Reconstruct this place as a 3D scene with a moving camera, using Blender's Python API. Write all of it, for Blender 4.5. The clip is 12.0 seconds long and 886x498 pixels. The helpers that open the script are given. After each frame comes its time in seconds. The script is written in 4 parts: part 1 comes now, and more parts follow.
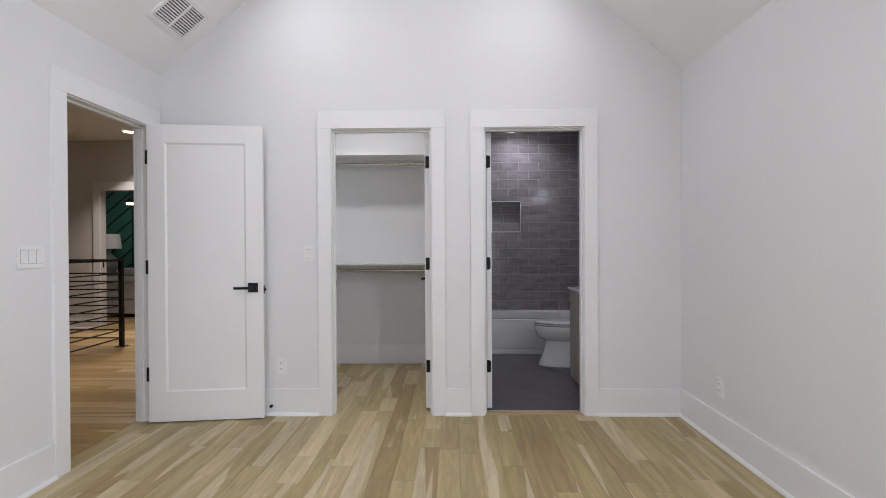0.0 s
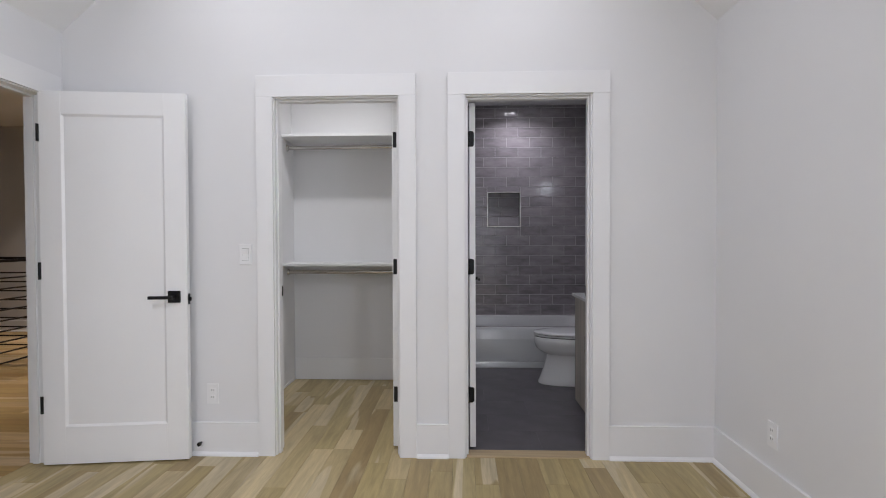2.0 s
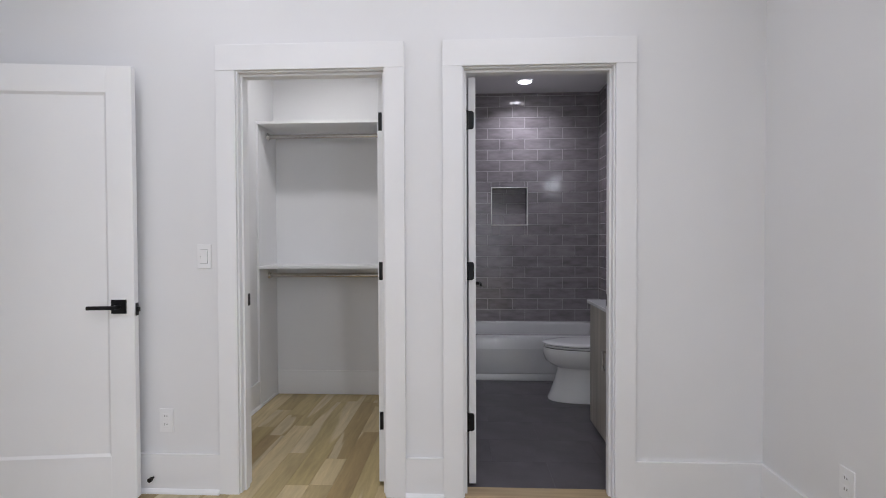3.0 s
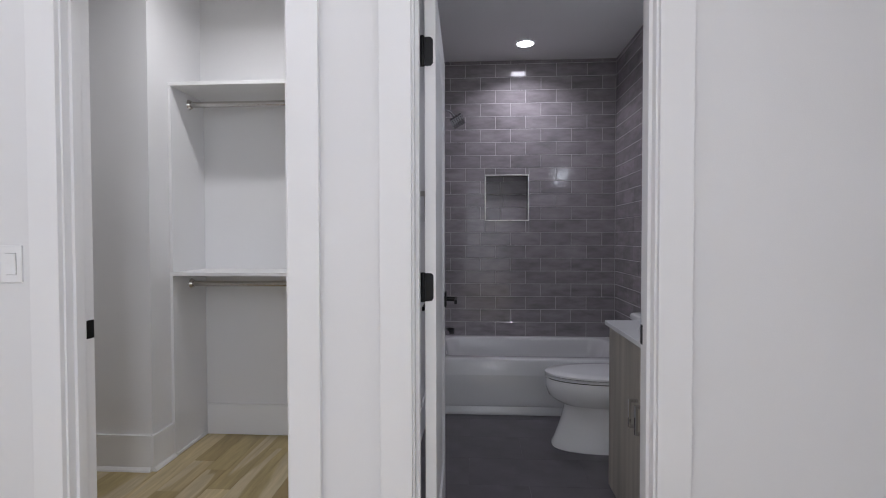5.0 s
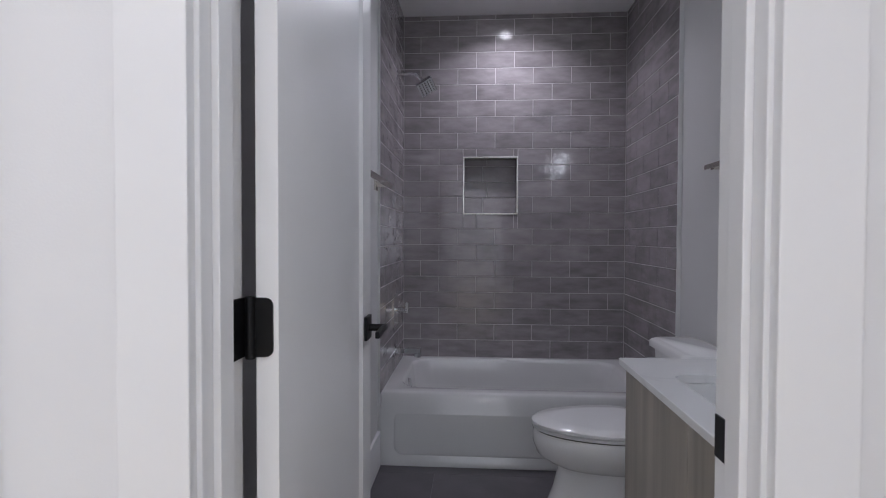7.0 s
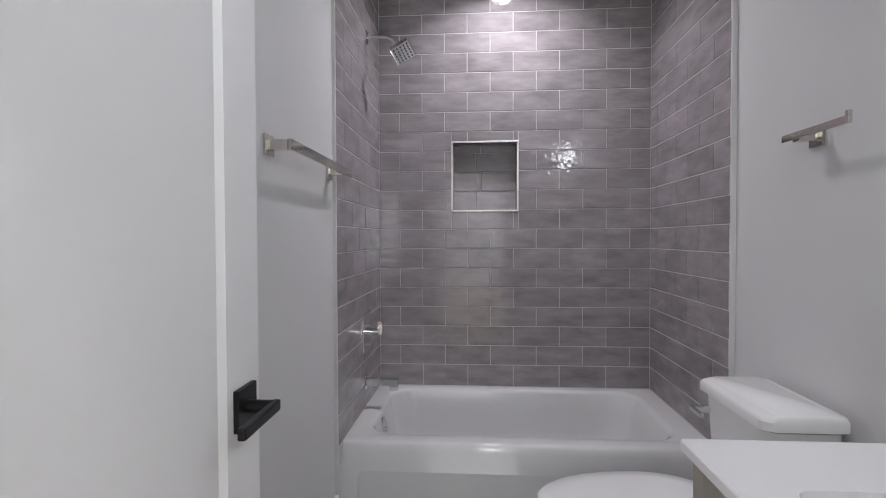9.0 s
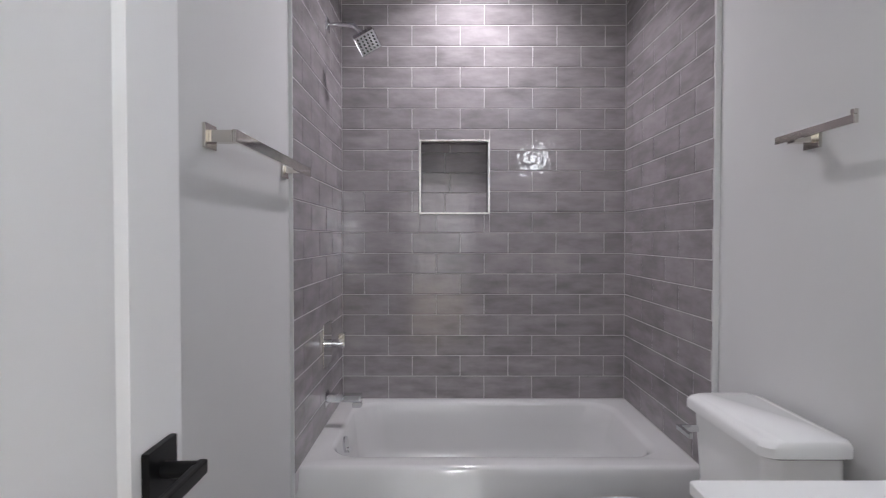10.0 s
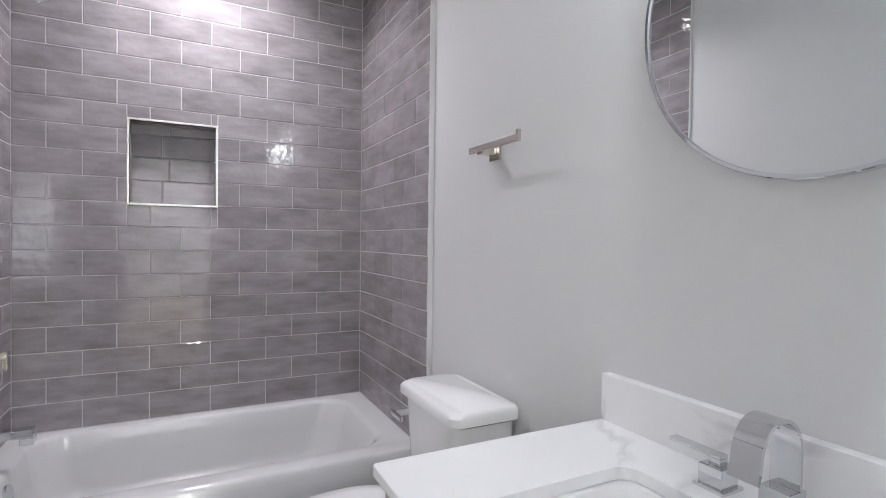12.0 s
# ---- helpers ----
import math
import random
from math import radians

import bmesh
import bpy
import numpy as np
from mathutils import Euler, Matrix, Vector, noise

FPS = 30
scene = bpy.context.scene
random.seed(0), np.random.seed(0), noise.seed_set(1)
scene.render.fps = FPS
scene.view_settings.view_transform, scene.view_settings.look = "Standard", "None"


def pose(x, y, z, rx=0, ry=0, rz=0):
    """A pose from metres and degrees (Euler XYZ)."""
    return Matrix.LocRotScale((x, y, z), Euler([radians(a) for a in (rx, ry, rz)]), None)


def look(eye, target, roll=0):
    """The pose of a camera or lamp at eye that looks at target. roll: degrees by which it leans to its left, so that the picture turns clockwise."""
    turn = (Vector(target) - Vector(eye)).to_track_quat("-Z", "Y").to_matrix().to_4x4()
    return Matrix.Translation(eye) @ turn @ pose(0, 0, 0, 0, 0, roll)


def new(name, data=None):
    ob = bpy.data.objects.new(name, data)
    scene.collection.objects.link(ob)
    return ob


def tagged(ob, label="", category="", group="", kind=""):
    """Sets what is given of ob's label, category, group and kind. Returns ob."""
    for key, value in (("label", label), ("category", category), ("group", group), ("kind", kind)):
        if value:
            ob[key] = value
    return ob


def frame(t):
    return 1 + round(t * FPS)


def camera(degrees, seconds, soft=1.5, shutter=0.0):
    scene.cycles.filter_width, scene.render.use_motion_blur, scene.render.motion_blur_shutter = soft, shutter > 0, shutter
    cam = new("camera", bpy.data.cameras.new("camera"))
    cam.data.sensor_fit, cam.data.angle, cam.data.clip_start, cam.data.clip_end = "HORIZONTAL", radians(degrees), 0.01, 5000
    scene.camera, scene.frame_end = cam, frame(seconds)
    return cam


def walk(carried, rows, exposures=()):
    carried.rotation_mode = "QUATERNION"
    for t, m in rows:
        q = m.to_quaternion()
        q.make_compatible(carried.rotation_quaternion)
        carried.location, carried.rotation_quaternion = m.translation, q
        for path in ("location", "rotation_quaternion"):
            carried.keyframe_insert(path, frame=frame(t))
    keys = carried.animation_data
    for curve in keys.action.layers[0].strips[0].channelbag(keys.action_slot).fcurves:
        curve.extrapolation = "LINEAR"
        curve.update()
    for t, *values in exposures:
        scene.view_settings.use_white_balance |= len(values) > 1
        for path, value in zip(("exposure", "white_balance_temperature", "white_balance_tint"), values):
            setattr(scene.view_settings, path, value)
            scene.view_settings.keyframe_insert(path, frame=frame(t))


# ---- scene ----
cam = camera(82.9, 12.0, soft=1.0, shutter=0.2)
PATH = [
    (0, (0.154, -0.086, 1.21), (0.115, 1.914, 1.196), -0.3),
    (0.5, (0.188, 0.047, 1.213), (0.141, 2.046, 1.191), -0.3),
    (1, (0.22, 0.23, 1.229), (0.163, 2.229, 1.199), -0.2),
    (1.5, (0.285, 0.424, 1.218), (0.217, 2.423, 1.186), -0.3),
    (2, (0.354, 0.657, 1.235), (0.282, 2.655, 1.198), -0.2),
    (2.5, (0.382, 0.88, 1.235), (0.299, 2.878, 1.193), -0.1),
    (3, (0.393, 1.107, 1.235), (0.299, 3.105, 1.196), -0.2),
    (5, (0.56, 2.008, 1.236), (0.435, 4.003, 1.189), -0.1),
    (5.5, (0.607, 2.225, 1.231), (0.484, 4.22, 1.183), -0.2),
    (6, (0.686, 2.428, 1.228), (0.555, 4.424, 1.182), -0.2),
    (6.5, (0.733, 2.631, 1.22), (0.595, 4.625, 1.176), -0.1),
    (7, (0.732, 2.863, 1.213), (0.606, 4.859, 1.168), 0.2),
    (9, (0.803, 3.497, 1.225), (0.661, 5.492, 1.182), -0.2),
    (9.5, (0.766, 3.605, 1.238), (0.613, 5.599, 1.194), -0.1),
    (10, (0.778, 3.659, 1.241), (0.777, 5.659, 1.202), 0.0),
    (10.5, (0.833, 3.652, 1.236), (1.172, 5.623, 1.202), 0.2),
    (11, (0.883, 3.627, 1.23), (1.533, 5.518, 1.2), 0.5),
    (11.5, (0.898, 3.632, 1.228), (1.733, 5.449, 1.195), 0.6),
    (12, (0.906, 3.661, 1.228), (1.807, 5.446, 1.195), 0.7),
]
EXPOSURES = [(0.0, 0.2, 6250, 13), (7.2, 0.46, 6100, 14), (8.8, 1.2, 6500, 11), (10.0, 1.36, 6500, 11), (12.0, 1.75, 6450, 10)]
walk(cam, [(t, look(eye, target, roll)) for t, eye, target, roll in PATH], EXPOSURES)

# ---- light ----
world = bpy.data.worlds.new("world")
scene.world = world
world.use_nodes = True
sky = world.node_tree.nodes.new("ShaderNodeTexSky")
sky.sky_type, sky.sun_disc, sky.sun_elevation, sky.sun_rotation = "NISHITA", False, radians(35), radians(200)
world.node_tree.links.new(sky.outputs[0], world.node_tree.nodes["Background"].inputs[0])
world.node_tree.nodes["Background"].inputs[1].default_value = 0.1
CAN_FRONT, CAN_FILL, CAN_BATH, CAN_CLOSET, CAN_HALL, VANITY_GLOW, WINDOW = 3.1, 9.0, 4.0, 6.0, 15.0, 7.9, 42.0
COOL, VIOLET, BLUISH = (0.985, 0.972, 1.0), (0.97, 0.925, 1.0), (0.88, 0.94, 1.0)

# plan of the place
BX0, BX1, BY0, GY, GB = -1.94, 1.765, -2.4, 3.485, 3.595   # bedroom, gable wall front and back
EAVE, SLOPE, RIDGE_X = 2.436, 0.861, -0.0875
CEIL = 2.745
HX = -2.055                                                # hall side of the bedroom wall
TX0, TX1, TY = 0.236, 1.753, 6.353                         # tiled alcove faces
BATH0, BATH1 = 0.224, 1.772
DOOR_H = 2.037


# ---- materials ----
def mat(name, color, rough=0.5, metal=0.0, vary=0.04, scale=6.0, bump=0.0, bump_scale=120.0, coat=0.0, per_object=0.0, stretch=(1, 1, 1), spec=0.5):
    m = bpy.data.materials.new(name)
    m.use_nodes = True
    nt = m.node_tree
    b = nt.nodes["Principled BSDF"]
    b.inputs["Roughness"].default_value = rough
    b.inputs["Metallic"].default_value = metal
    b.inputs["Coat Weight"].default_value = coat
    b.inputs["Specular IOR Level"].default_value = spec
    tc = nt.nodes.new("ShaderNodeTexCoord")
    mp = nt.nodes.new("ShaderNodeMapping")
    mp.inputs["Scale"].default_value = stretch
    nt.links.new(tc.outputs["Object"], mp.inputs[0])
    n1 = nt.nodes.new("ShaderNodeTexNoise")
    n1.inputs["Scale"].default_value = scale
    n1.inputs["Detail"].default_value = 6
    nt.links.new(mp.outputs[0], n1.inputs["Vector"])
    hsv = nt.nodes.new("ShaderNodeHueSaturation")
    hsv.inputs["Color"].default_value = (*color, 1)
    mr = nt.nodes.new("ShaderNodeMapRange")
    mr.inputs["From Min"].default_value, mr.inputs["From Max"].default_value = 0.3, 0.7
    mr.inputs["To Min"].default_value, mr.inputs["To Max"].default_value = 1 - vary, 1 + vary
    nt.links.new(n1.outputs["Fac"], mr.inputs["Value"])
    value = mr.outputs[0]
    if per_object:
        info = nt.nodes.new("ShaderNodeObjectInfo")
        r2 = nt.nodes.new("ShaderNodeMapRange")
        r2.inputs["To Min"].default_value, r2.inputs["To Max"].default_value = 1 - per_object, 1 + per_object
        nt.links.new(info.outputs["Random"], r2.inputs["Value"])
        mul = nt.nodes.new("ShaderNodeMath")
        mul.operation = "MULTIPLY"
        nt.links.new(value, mul.inputs[0])
        nt.links.new(r2.outputs[0], mul.inputs[1])
        value = mul.outputs[0]
    nt.links.new(value, hsv.inputs["Value"])
    nt.links.new(hsv.outputs[0], b.inputs["Base Color"])
    if bump:
        n2 = nt.nodes.new("ShaderNodeTexNoise")
        n2.inputs["Scale"].default_value = bump_scale
        n2.inputs["Detail"].default_value = 3
        nt.links.new(mp.outputs[0], n2.inputs["Vector"])
        bp = nt.nodes.new("ShaderNodeBump")
        bp.inputs["Strength"].default_value = bump
        bp.inputs["Distance"].default_value = 0.002
        nt.links.new(n2.outputs["Fac"], bp.inputs["Height"])
        nt.links.new(bp.outputs[0], b.inputs["Normal"])
    return m


def glow(name, color, strength):
    m = bpy.data.materials.new(name)
    m.use_nodes = True
    b = m.node_tree.nodes["Principled BSDF"]
    b.inputs["Base Color"].default_value = (0.8, 0.8, 0.8, 1)
    b.inputs["Emission Color"].default_value = (*color, 1)
    b.inputs["Emission Strength"].default_value = strength
    return m


def oak(name, along, per_island=False, hue=0.496, rich=1.0):
    """Natural oak boards: heartwood with pale sapwood streaks, grain along one axis."""
    m = bpy.data.materials.new(name)
    m.use_nodes = True
    nt = m.node_tree
    N, L = nt.nodes, nt.links
    b = N["Principled BSDF"]
    b.inputs["Roughness"].default_value = 0.42
    b.inputs["Specular IOR Level"].default_value = 0.35
    tc = N.new("ShaderNodeTexCoord")
    rnd = N.new("ShaderNodeNewGeometry") if per_island else N.new("ShaderNodeObjectInfo")
    rv = rnd.outputs["Random Per Island"] if per_island else rnd.outputs["Random"]
    shift = N.new("ShaderNodeVectorMath")
    shift.operation = "MULTIPLY_ADD"
    comb = N.new("ShaderNodeCombineXYZ")
    for k in range(3):
        L.new(rv, comb.inputs[k])
    shift.inputs[1].default_value = (37, 53, 71)
    L.new(comb.outputs[0], shift.inputs[0])
    geo = N.new("ShaderNodeNewGeometry")
    L.new(geo.outputs["Position"], shift.inputs[2])
    mp = N.new("ShaderNodeMapping")
    mp.inputs["Scale"].default_value = (1, 0.09, 1) if along == "y" else (0.09, 1, 1)
    L.new(shift.outputs[0], mp.inputs[0])

    def tex(scale, detail, dist=0.0):
        n = N.new("ShaderNodeTexNoise")
        n.inputs["Scale"].default_value, n.inputs["Detail"].default_value, n.inputs["Distortion"].default_value = scale, detail, dist
        L.new(mp.outputs[0], n.inputs["Vector"])
        return n.outputs["Fac"]

    board = N.new("ShaderNodeValToRGB")
    e = board.color_ramp.elements
    e[0].position, e[0].color = 0.0, (0.33, 0.245, 0.115, 1)
    e[1].position, e[1].color = 1.0, (0.58, 0.48, 0.275, 1)
    for p, c in ((0.2, (0.37, 0.29, 0.132, 1)), (0.6, (0.415, 0.335, 0.158, 1)), (0.85, (0.46, 0.37, 0.2, 1))):
        k = e.new(p)
        k.color = c
    L.new(rv, board.inputs["Fac"])
    sap = N.new("ShaderNodeValToRGB")
    sap.color_ramp.elements[0].position, sap.color_ramp.elements[1].position = 0.60, 0.62
    L.new(tex(6.5, 1.5, 0.4), sap.inputs["Fac"])
    mix = N.new("ShaderNodeMix")
    mix.data_type = "RGBA"
    mix.inputs["B"].default_value = (0.58, 0.50, 0.33, 1)
    L.new(board.outputs[0], mix.inputs["A"])
    half = N.new("ShaderNodeMath")
    half.operation = "MULTIPLY"
    half.inputs[1].default_value = 0.8
    L.new(sap.outputs[0], half.inputs[0])
    L.new(half.outputs[0], mix.inputs["Factor"])
    grain = N.new("ShaderNodeMapRange")
    grain.inputs["From Min"].default_value, grain.inputs["From Max"].default_value = 0.3, 0.7
    grain.inputs["To Min"].default_value, grain.inputs["To Max"].default_value = 0.8, 1.14
    L.new(tex(26, 7, 0.8), grain.inputs["Value"])
    fine = N.new("ShaderNodeMapRange")
    fine.inputs["From Min"].default_value, fine.inputs["From Max"].default_value = 0.3, 0.7
    fine.inputs["To Min"].default_value, fine.inputs["To Max"].default_value = 0.93, 1.05
    L.new(tex(160, 3), fine.inputs["Value"])
    mul = N.new("ShaderNodeMath")
    mul.operation = "MULTIPLY"
    L.new(grain.outputs[0], mul.inputs[0])
    L.new(fine.outputs[0], mul.inputs[1])
    hsv = N.new("ShaderNodeHueSaturation")
    hsv.inputs["Hue"].default_value, hsv.inputs["Saturation"].default_value = hue, rich
    L.new(mul.outputs[0], hsv.inputs["Value"])
    L.new(mix.outputs["Result"], hsv.inputs["Color"])
    L.new(hsv.outputs[0], b.inputs["Base Color"])
    bp = N.new("ShaderNodeBump")
    bp.inputs["Strength"].default_value, bp.inputs["Distance"].default_value = 0.15, 0.001
    L.new(mul.outputs[0], bp.inputs["Height"])
    L.new(bp.outputs[0], b.inputs["Normal"])
    return m


def glazed_tile(name):
    """Grey-mauve glazed tile with cloudy glaze and a rippled gloss."""
    m = mat(name, (0.295, 0.272, 0.282), 0.03, vary=0.22, scale=13, per_object=0.1, stretch=(0.6, 0.6, 1.6))
    nt = m.node_tree
    N, L = nt.nodes, nt.links
    b = N["Principled BSDF"]
    geo = N.new("ShaderNodeNewGeometry")
    n = N.new("ShaderNodeTexNoise")
    n.inputs["Scale"].default_value, n.inputs["Detail"].default_value = 36, 1.2
    L.new(geo.outputs["Position"], n.inputs["Vector"])
    bp = N.new("ShaderNodeBump")
    bp.inputs["Strength"].default_value, bp.inputs["Distance"].default_value = 0.36, 0.0029
    L.new(n.outputs["Fac"], bp.inputs["Height"])
    L.new(bp.outputs[0], b.inputs["Normal"])
    cloud = N["Noise Texture"]
    for link in list(cloud.inputs["Vector"].links):
        L.remove(link)
    mp = N.new("ShaderNodeMapping")
    mp.inputs["Scale"].default_value = (0.55, 0.55, 1.7)
    L.new(geo.outputs["Position"], mp.inputs[0])
    L.new(mp.outputs[0], cloud.inputs["Vector"])
    return m


def quartz(name):
    """White quartz with soft grey veins."""
    m = mat(name, (0.83, 0.83, 0.82), 0.12, vary=0.015, scale=5)
    nt = m.node_tree
    N, L = nt.nodes, nt.links
    geo = N.new("ShaderNodeNewGeometry")
    n = N.new("ShaderNodeTexNoise")
    n.inputs["Scale"].default_value, n.inputs["Detail"].default_value, n.inputs["Distortion"].default_value = 2.6, 5, 0.6
    L.new(geo.outputs["Position"], n.inputs["Vector"])
    d = N.new("ShaderNodeMath")
    d.operation = "SUBTRACT"
    d.inputs[1].default_value = 0.5
    L.new(n.outputs["Fac"], d.inputs[0])
    a = N.new("ShaderNodeMath")
    a.operation = "ABSOLUTE"
    L.new(d.outputs[0], a.inputs[0])
    r = N.new("ShaderNodeMapRange")
    r.inputs["From Max"].default_value = 0.035
    r.inputs["To Min"].default_value, r.inputs["To Max"].default_value = 0.82, 1.0
    L.new(a.outputs[0], r.inputs["Value"])
    n2 = N.new("ShaderNodeTexNoise")
    n2.inputs["Scale"].default_value = 3.3
    L.new(geo.outputs["Position"], n2.inputs["Vector"])
    gate = N.new("ShaderNodeMapRange")
    gate.inputs["From Min"].default_value, gate.inputs["From Max"].default_value = 0.45, 0.58
    L.new(n2.outputs["Fac"], gate.inputs["Value"])
    mx = N.new("ShaderNodeMix")
    mx.inputs["A"].default_value = 1.0
    L.new(gate.outputs[0], mx.inputs["Factor"])
    L.new(r.outputs[0], mx.inputs["B"])
    hsv = N.new("ShaderNodeHueSaturation")
    hsv.inputs["Color"].default_value = (0.89, 0.89, 0.89, 1)
    L.new(mx.outputs["Result"], hsv.inputs["Value"])
    L.new(hsv.outputs[0], N["Principled BSDF"].inputs["Base Color"])
    return m


WALL = mat("wall_paint", (0.785, 0.784, 0.792), 0.6, vary=0.012, scale=1.5, bump=0.12, bump_scale=260)
CEILING = mat("ceiling_paint", (0.87, 0.87, 0.875), 0.75, vary=0.012, scale=1.5, bump=0.1, bump_scale=220)
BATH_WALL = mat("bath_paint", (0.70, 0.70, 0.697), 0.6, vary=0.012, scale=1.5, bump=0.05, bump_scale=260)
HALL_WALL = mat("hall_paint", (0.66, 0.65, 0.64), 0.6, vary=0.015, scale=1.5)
TRIM = mat("trim_paint", (0.83, 0.83, 0.838), 0.35, vary=0.01, scale=3, bump=0.04, bump_scale=90)
DOOR = mat("door_paint", (0.88, 0.88, 0.885), 0.32, vary=0.01, scale=3, bump=0.05, bump_scale=70)
SHELF = mat("shelf_paint", (0.8, 0.8, 0.8), 0.45, vary=0.01)
BLACK = mat("matte_black_metal", (0.012, 0.012, 0.013), 0.4, 0.6, vary=0.1)
IRON = mat("dark_bronze_rail", (0.018, 0.013, 0.011), 0.5, 0.4, vary=0.15)
RUBBER = mat("dark_gasket", (0.03, 0.03, 0.032), 0.7)
CHROME = mat("chrome", (0.70, 0.71, 0.725), 0.05, 1.0, vary=0.01)
SATIN = mat("satin_edge_metal", (0.92, 0.9, 0.86), 0.35, 1.0, vary=0.01)
NICKEL = mat("brushed_nickel", (0.66, 0.63, 0.585), 0.1, 1.0, vary=0.03)
ROD = mat("steel_rod", (0.6, 0.58, 0.55), 0.25, 1.0, vary=0.03)
PORCELAIN = mat("porcelain", (0.87, 0.87, 0.865), 0.07, vary=0.005, coat=0.3)
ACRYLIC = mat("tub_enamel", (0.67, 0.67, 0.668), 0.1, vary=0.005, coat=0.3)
SEAT = mat("seat_plastic", (0.84, 0.84, 0.84), 0.15, vary=0.005)
TILE = glazed_tile("glazed_tile")
GROUT = mat("grout", (0.58, 0.555, 0.565), 0.85, vary=0.06, scale=30, bump=0.3)
SLATE = mat("slate_floor_tile", (0.112, 0.104, 0.115), 0.36, vary=0.2, scale=5, bump=0.2, bump_scale=60, per_object=0.05)
SLATE_GROUT = mat("dark_floor_grout", (0.09, 0.085, 0.09), 0.8, vary=0.1)
OAK = oak("oak_board", "y")
OAK_FAR = oak("oak_board_far", "y", True)
OAK_HALL_NEAR = oak("oak_board_hall_near", "x", hue=0.48, rich=1.2)
OAK_HALL = oak("oak_board_hall", "x", True, 0.48, 1.2)
STRIP = mat("threshold_oak", (0.45, 0.34, 0.2), 0.45, vary=0.15, scale=12, stretch=(0.2, 3, 3))
LAMINATE = mat("grey_oak_laminate", (0.40, 0.365, 0.315), 0.45, vary=0.26, scale=7, bump=0.15, bump_scale=60, stretch=(2.2, 2.2, 0.11))
QUARTZ = quartz("white_quartz")
MIRROR = mat("mirror_glass", (0.8, 0.815, 0.815), 0.01, 1.0, vary=0.0)
GLASS = mat("window_glass", (0.95, 0.97, 0.96), 0.02, vary=0.0)
GLASS.node_tree.nodes["Principled BSDF"].inputs["Transmission Weight"].default_value = 1.0
PLASTIC = mat("white_plastic", (0.84, 0.84, 0.845), 0.3, vary=0.005)
SLOT = mat("dark_slot", (0.05, 0.05, 0.05), 0.6)
DUCT = mat("duct_shadow", (0.10, 0.098, 0.09), 0.8)
GREEN = mat("green_wall_paint", (0.07, 0.24, 0.19), 0.6, vary=0.08, scale=2)
GREEN_DARK = mat("dark_green_batten", (0.015, 0.05, 0.045), 0.5)
LINEN = mat("grey_linen", (0.5, 0.49, 0.48), 0.9, vary=0.1, scale=20, bump=0.4)
CERAMIC = mat("blue_grey_ceramic", (0.3, 0.33, 0.36), 0.2, vary=0.2, scale=12)
ART = mat("abstract_print", (0.35, 0.33, 0.37), 0.5, vary=0.7, scale=3)
BULB = glow("lamp_lens", COOL, 14.0)
BATH_BULB = glow("bath_lamp_lens", COOL, 18.0)
VANITY_BULB = glow("vanity_shade_glow", BLUISH, VANITY_GLOW)
PENDANT_GLOW = glow("pendant_glow", (1.0, 0.7, 0.4), 5.0)
SHADE = glow("lampshade_linen", (1.0, 0.95, 0.9), 0.02)


# ---- builders ----
def add_box(bm, x0, y0, z0, x1, y1, z1, bevel=0.0):
    r = bmesh.ops.create_cube(bm, size=1.0)
    vs = r["verts"]
    bmesh.ops.scale(bm, vec=(x1 - x0, y1 - y0, z1 - z0), verts=vs)
    bmesh.ops.translate(bm, vec=((x0 + x1) / 2, (y0 + y1) / 2, (z0 + z1) / 2), verts=vs)
    if bevel:
        es = list({e for v in vs for e in v.link_edges})
        bmesh.ops.bevel(bm, geom=es, offset=bevel, segments=2, affect="EDGES", profile=0.6)


def box(x0, y0, z0, x1, y1, z1, bevel=0.0):
    bm = bmesh.new()
    add_box(bm, x0, y0, z0, x1, y1, z1, bevel)
    return bm


def boxes(rows, bevel=0.0):
    bm = bmesh.new()
    for r in rows:
        add_box(bm, *r, bevel)
    return bm


def rod(p, q, r, n=20, r2=None):
    """A capped round bar from p to q."""
    bm = bmesh.new()
    p, q = Vector(p), Vector(q)
    m = Matrix.Translation((p + q) / 2) @ (q - p).to_track_quat("Z", "Y").to_matrix().to_4x4()
    bmesh.ops.create_cone(bm, cap_ends=True, segments=n, radius1=r, radius2=r if r2 is None else r2, depth=(q - p).length, matrix=m)
    return bm


def prism(points, axis, a, b):
    """A flat outline pushed along an axis from a to b."""
    bm = bmesh.new()
    place = {"x": lambda u, v, w: (w, u, v), "y": lambda u, v, w: (u, w, v), "z": lambda u, v, w: (u, v, w)}[axis]
    lo = [bm.verts.new(place(u, v, a)) for u, v in points]
    hi = [bm.verts.new(place(u, v, b)) for u, v in points]
    bm.faces.new(lo)
    bm.faces.new(hi)
    n = len(points)
    for i in range(n):
        bm.faces.new((lo[i], lo[(i + 1) % n], hi[(i + 1) % n], hi[i]))
    bmesh.ops.recalc_face_normals(bm, faces=bm.faces)
    return bm


def loft(rings, close=True, cap0=True, cap1=True):
    bm = bmesh.new()
    rows = [[bm.verts.new(p) for p in ring] for ring in rings]
    n = len(rows[0])
    for a, b in zip(rows, rows[1:]):
        for i in range(n if close else n - 1):
            bm.faces.new((a[i], a[(i + 1) % n], b[(i + 1) % n], b[i]))
    if cap0:
        bm.faces.new(rows[0])
    if cap1:
        bm.faces.new(rows[-1])
    bmesh.ops.recalc_face_normals(bm, faces=bm.faces)
    return bm


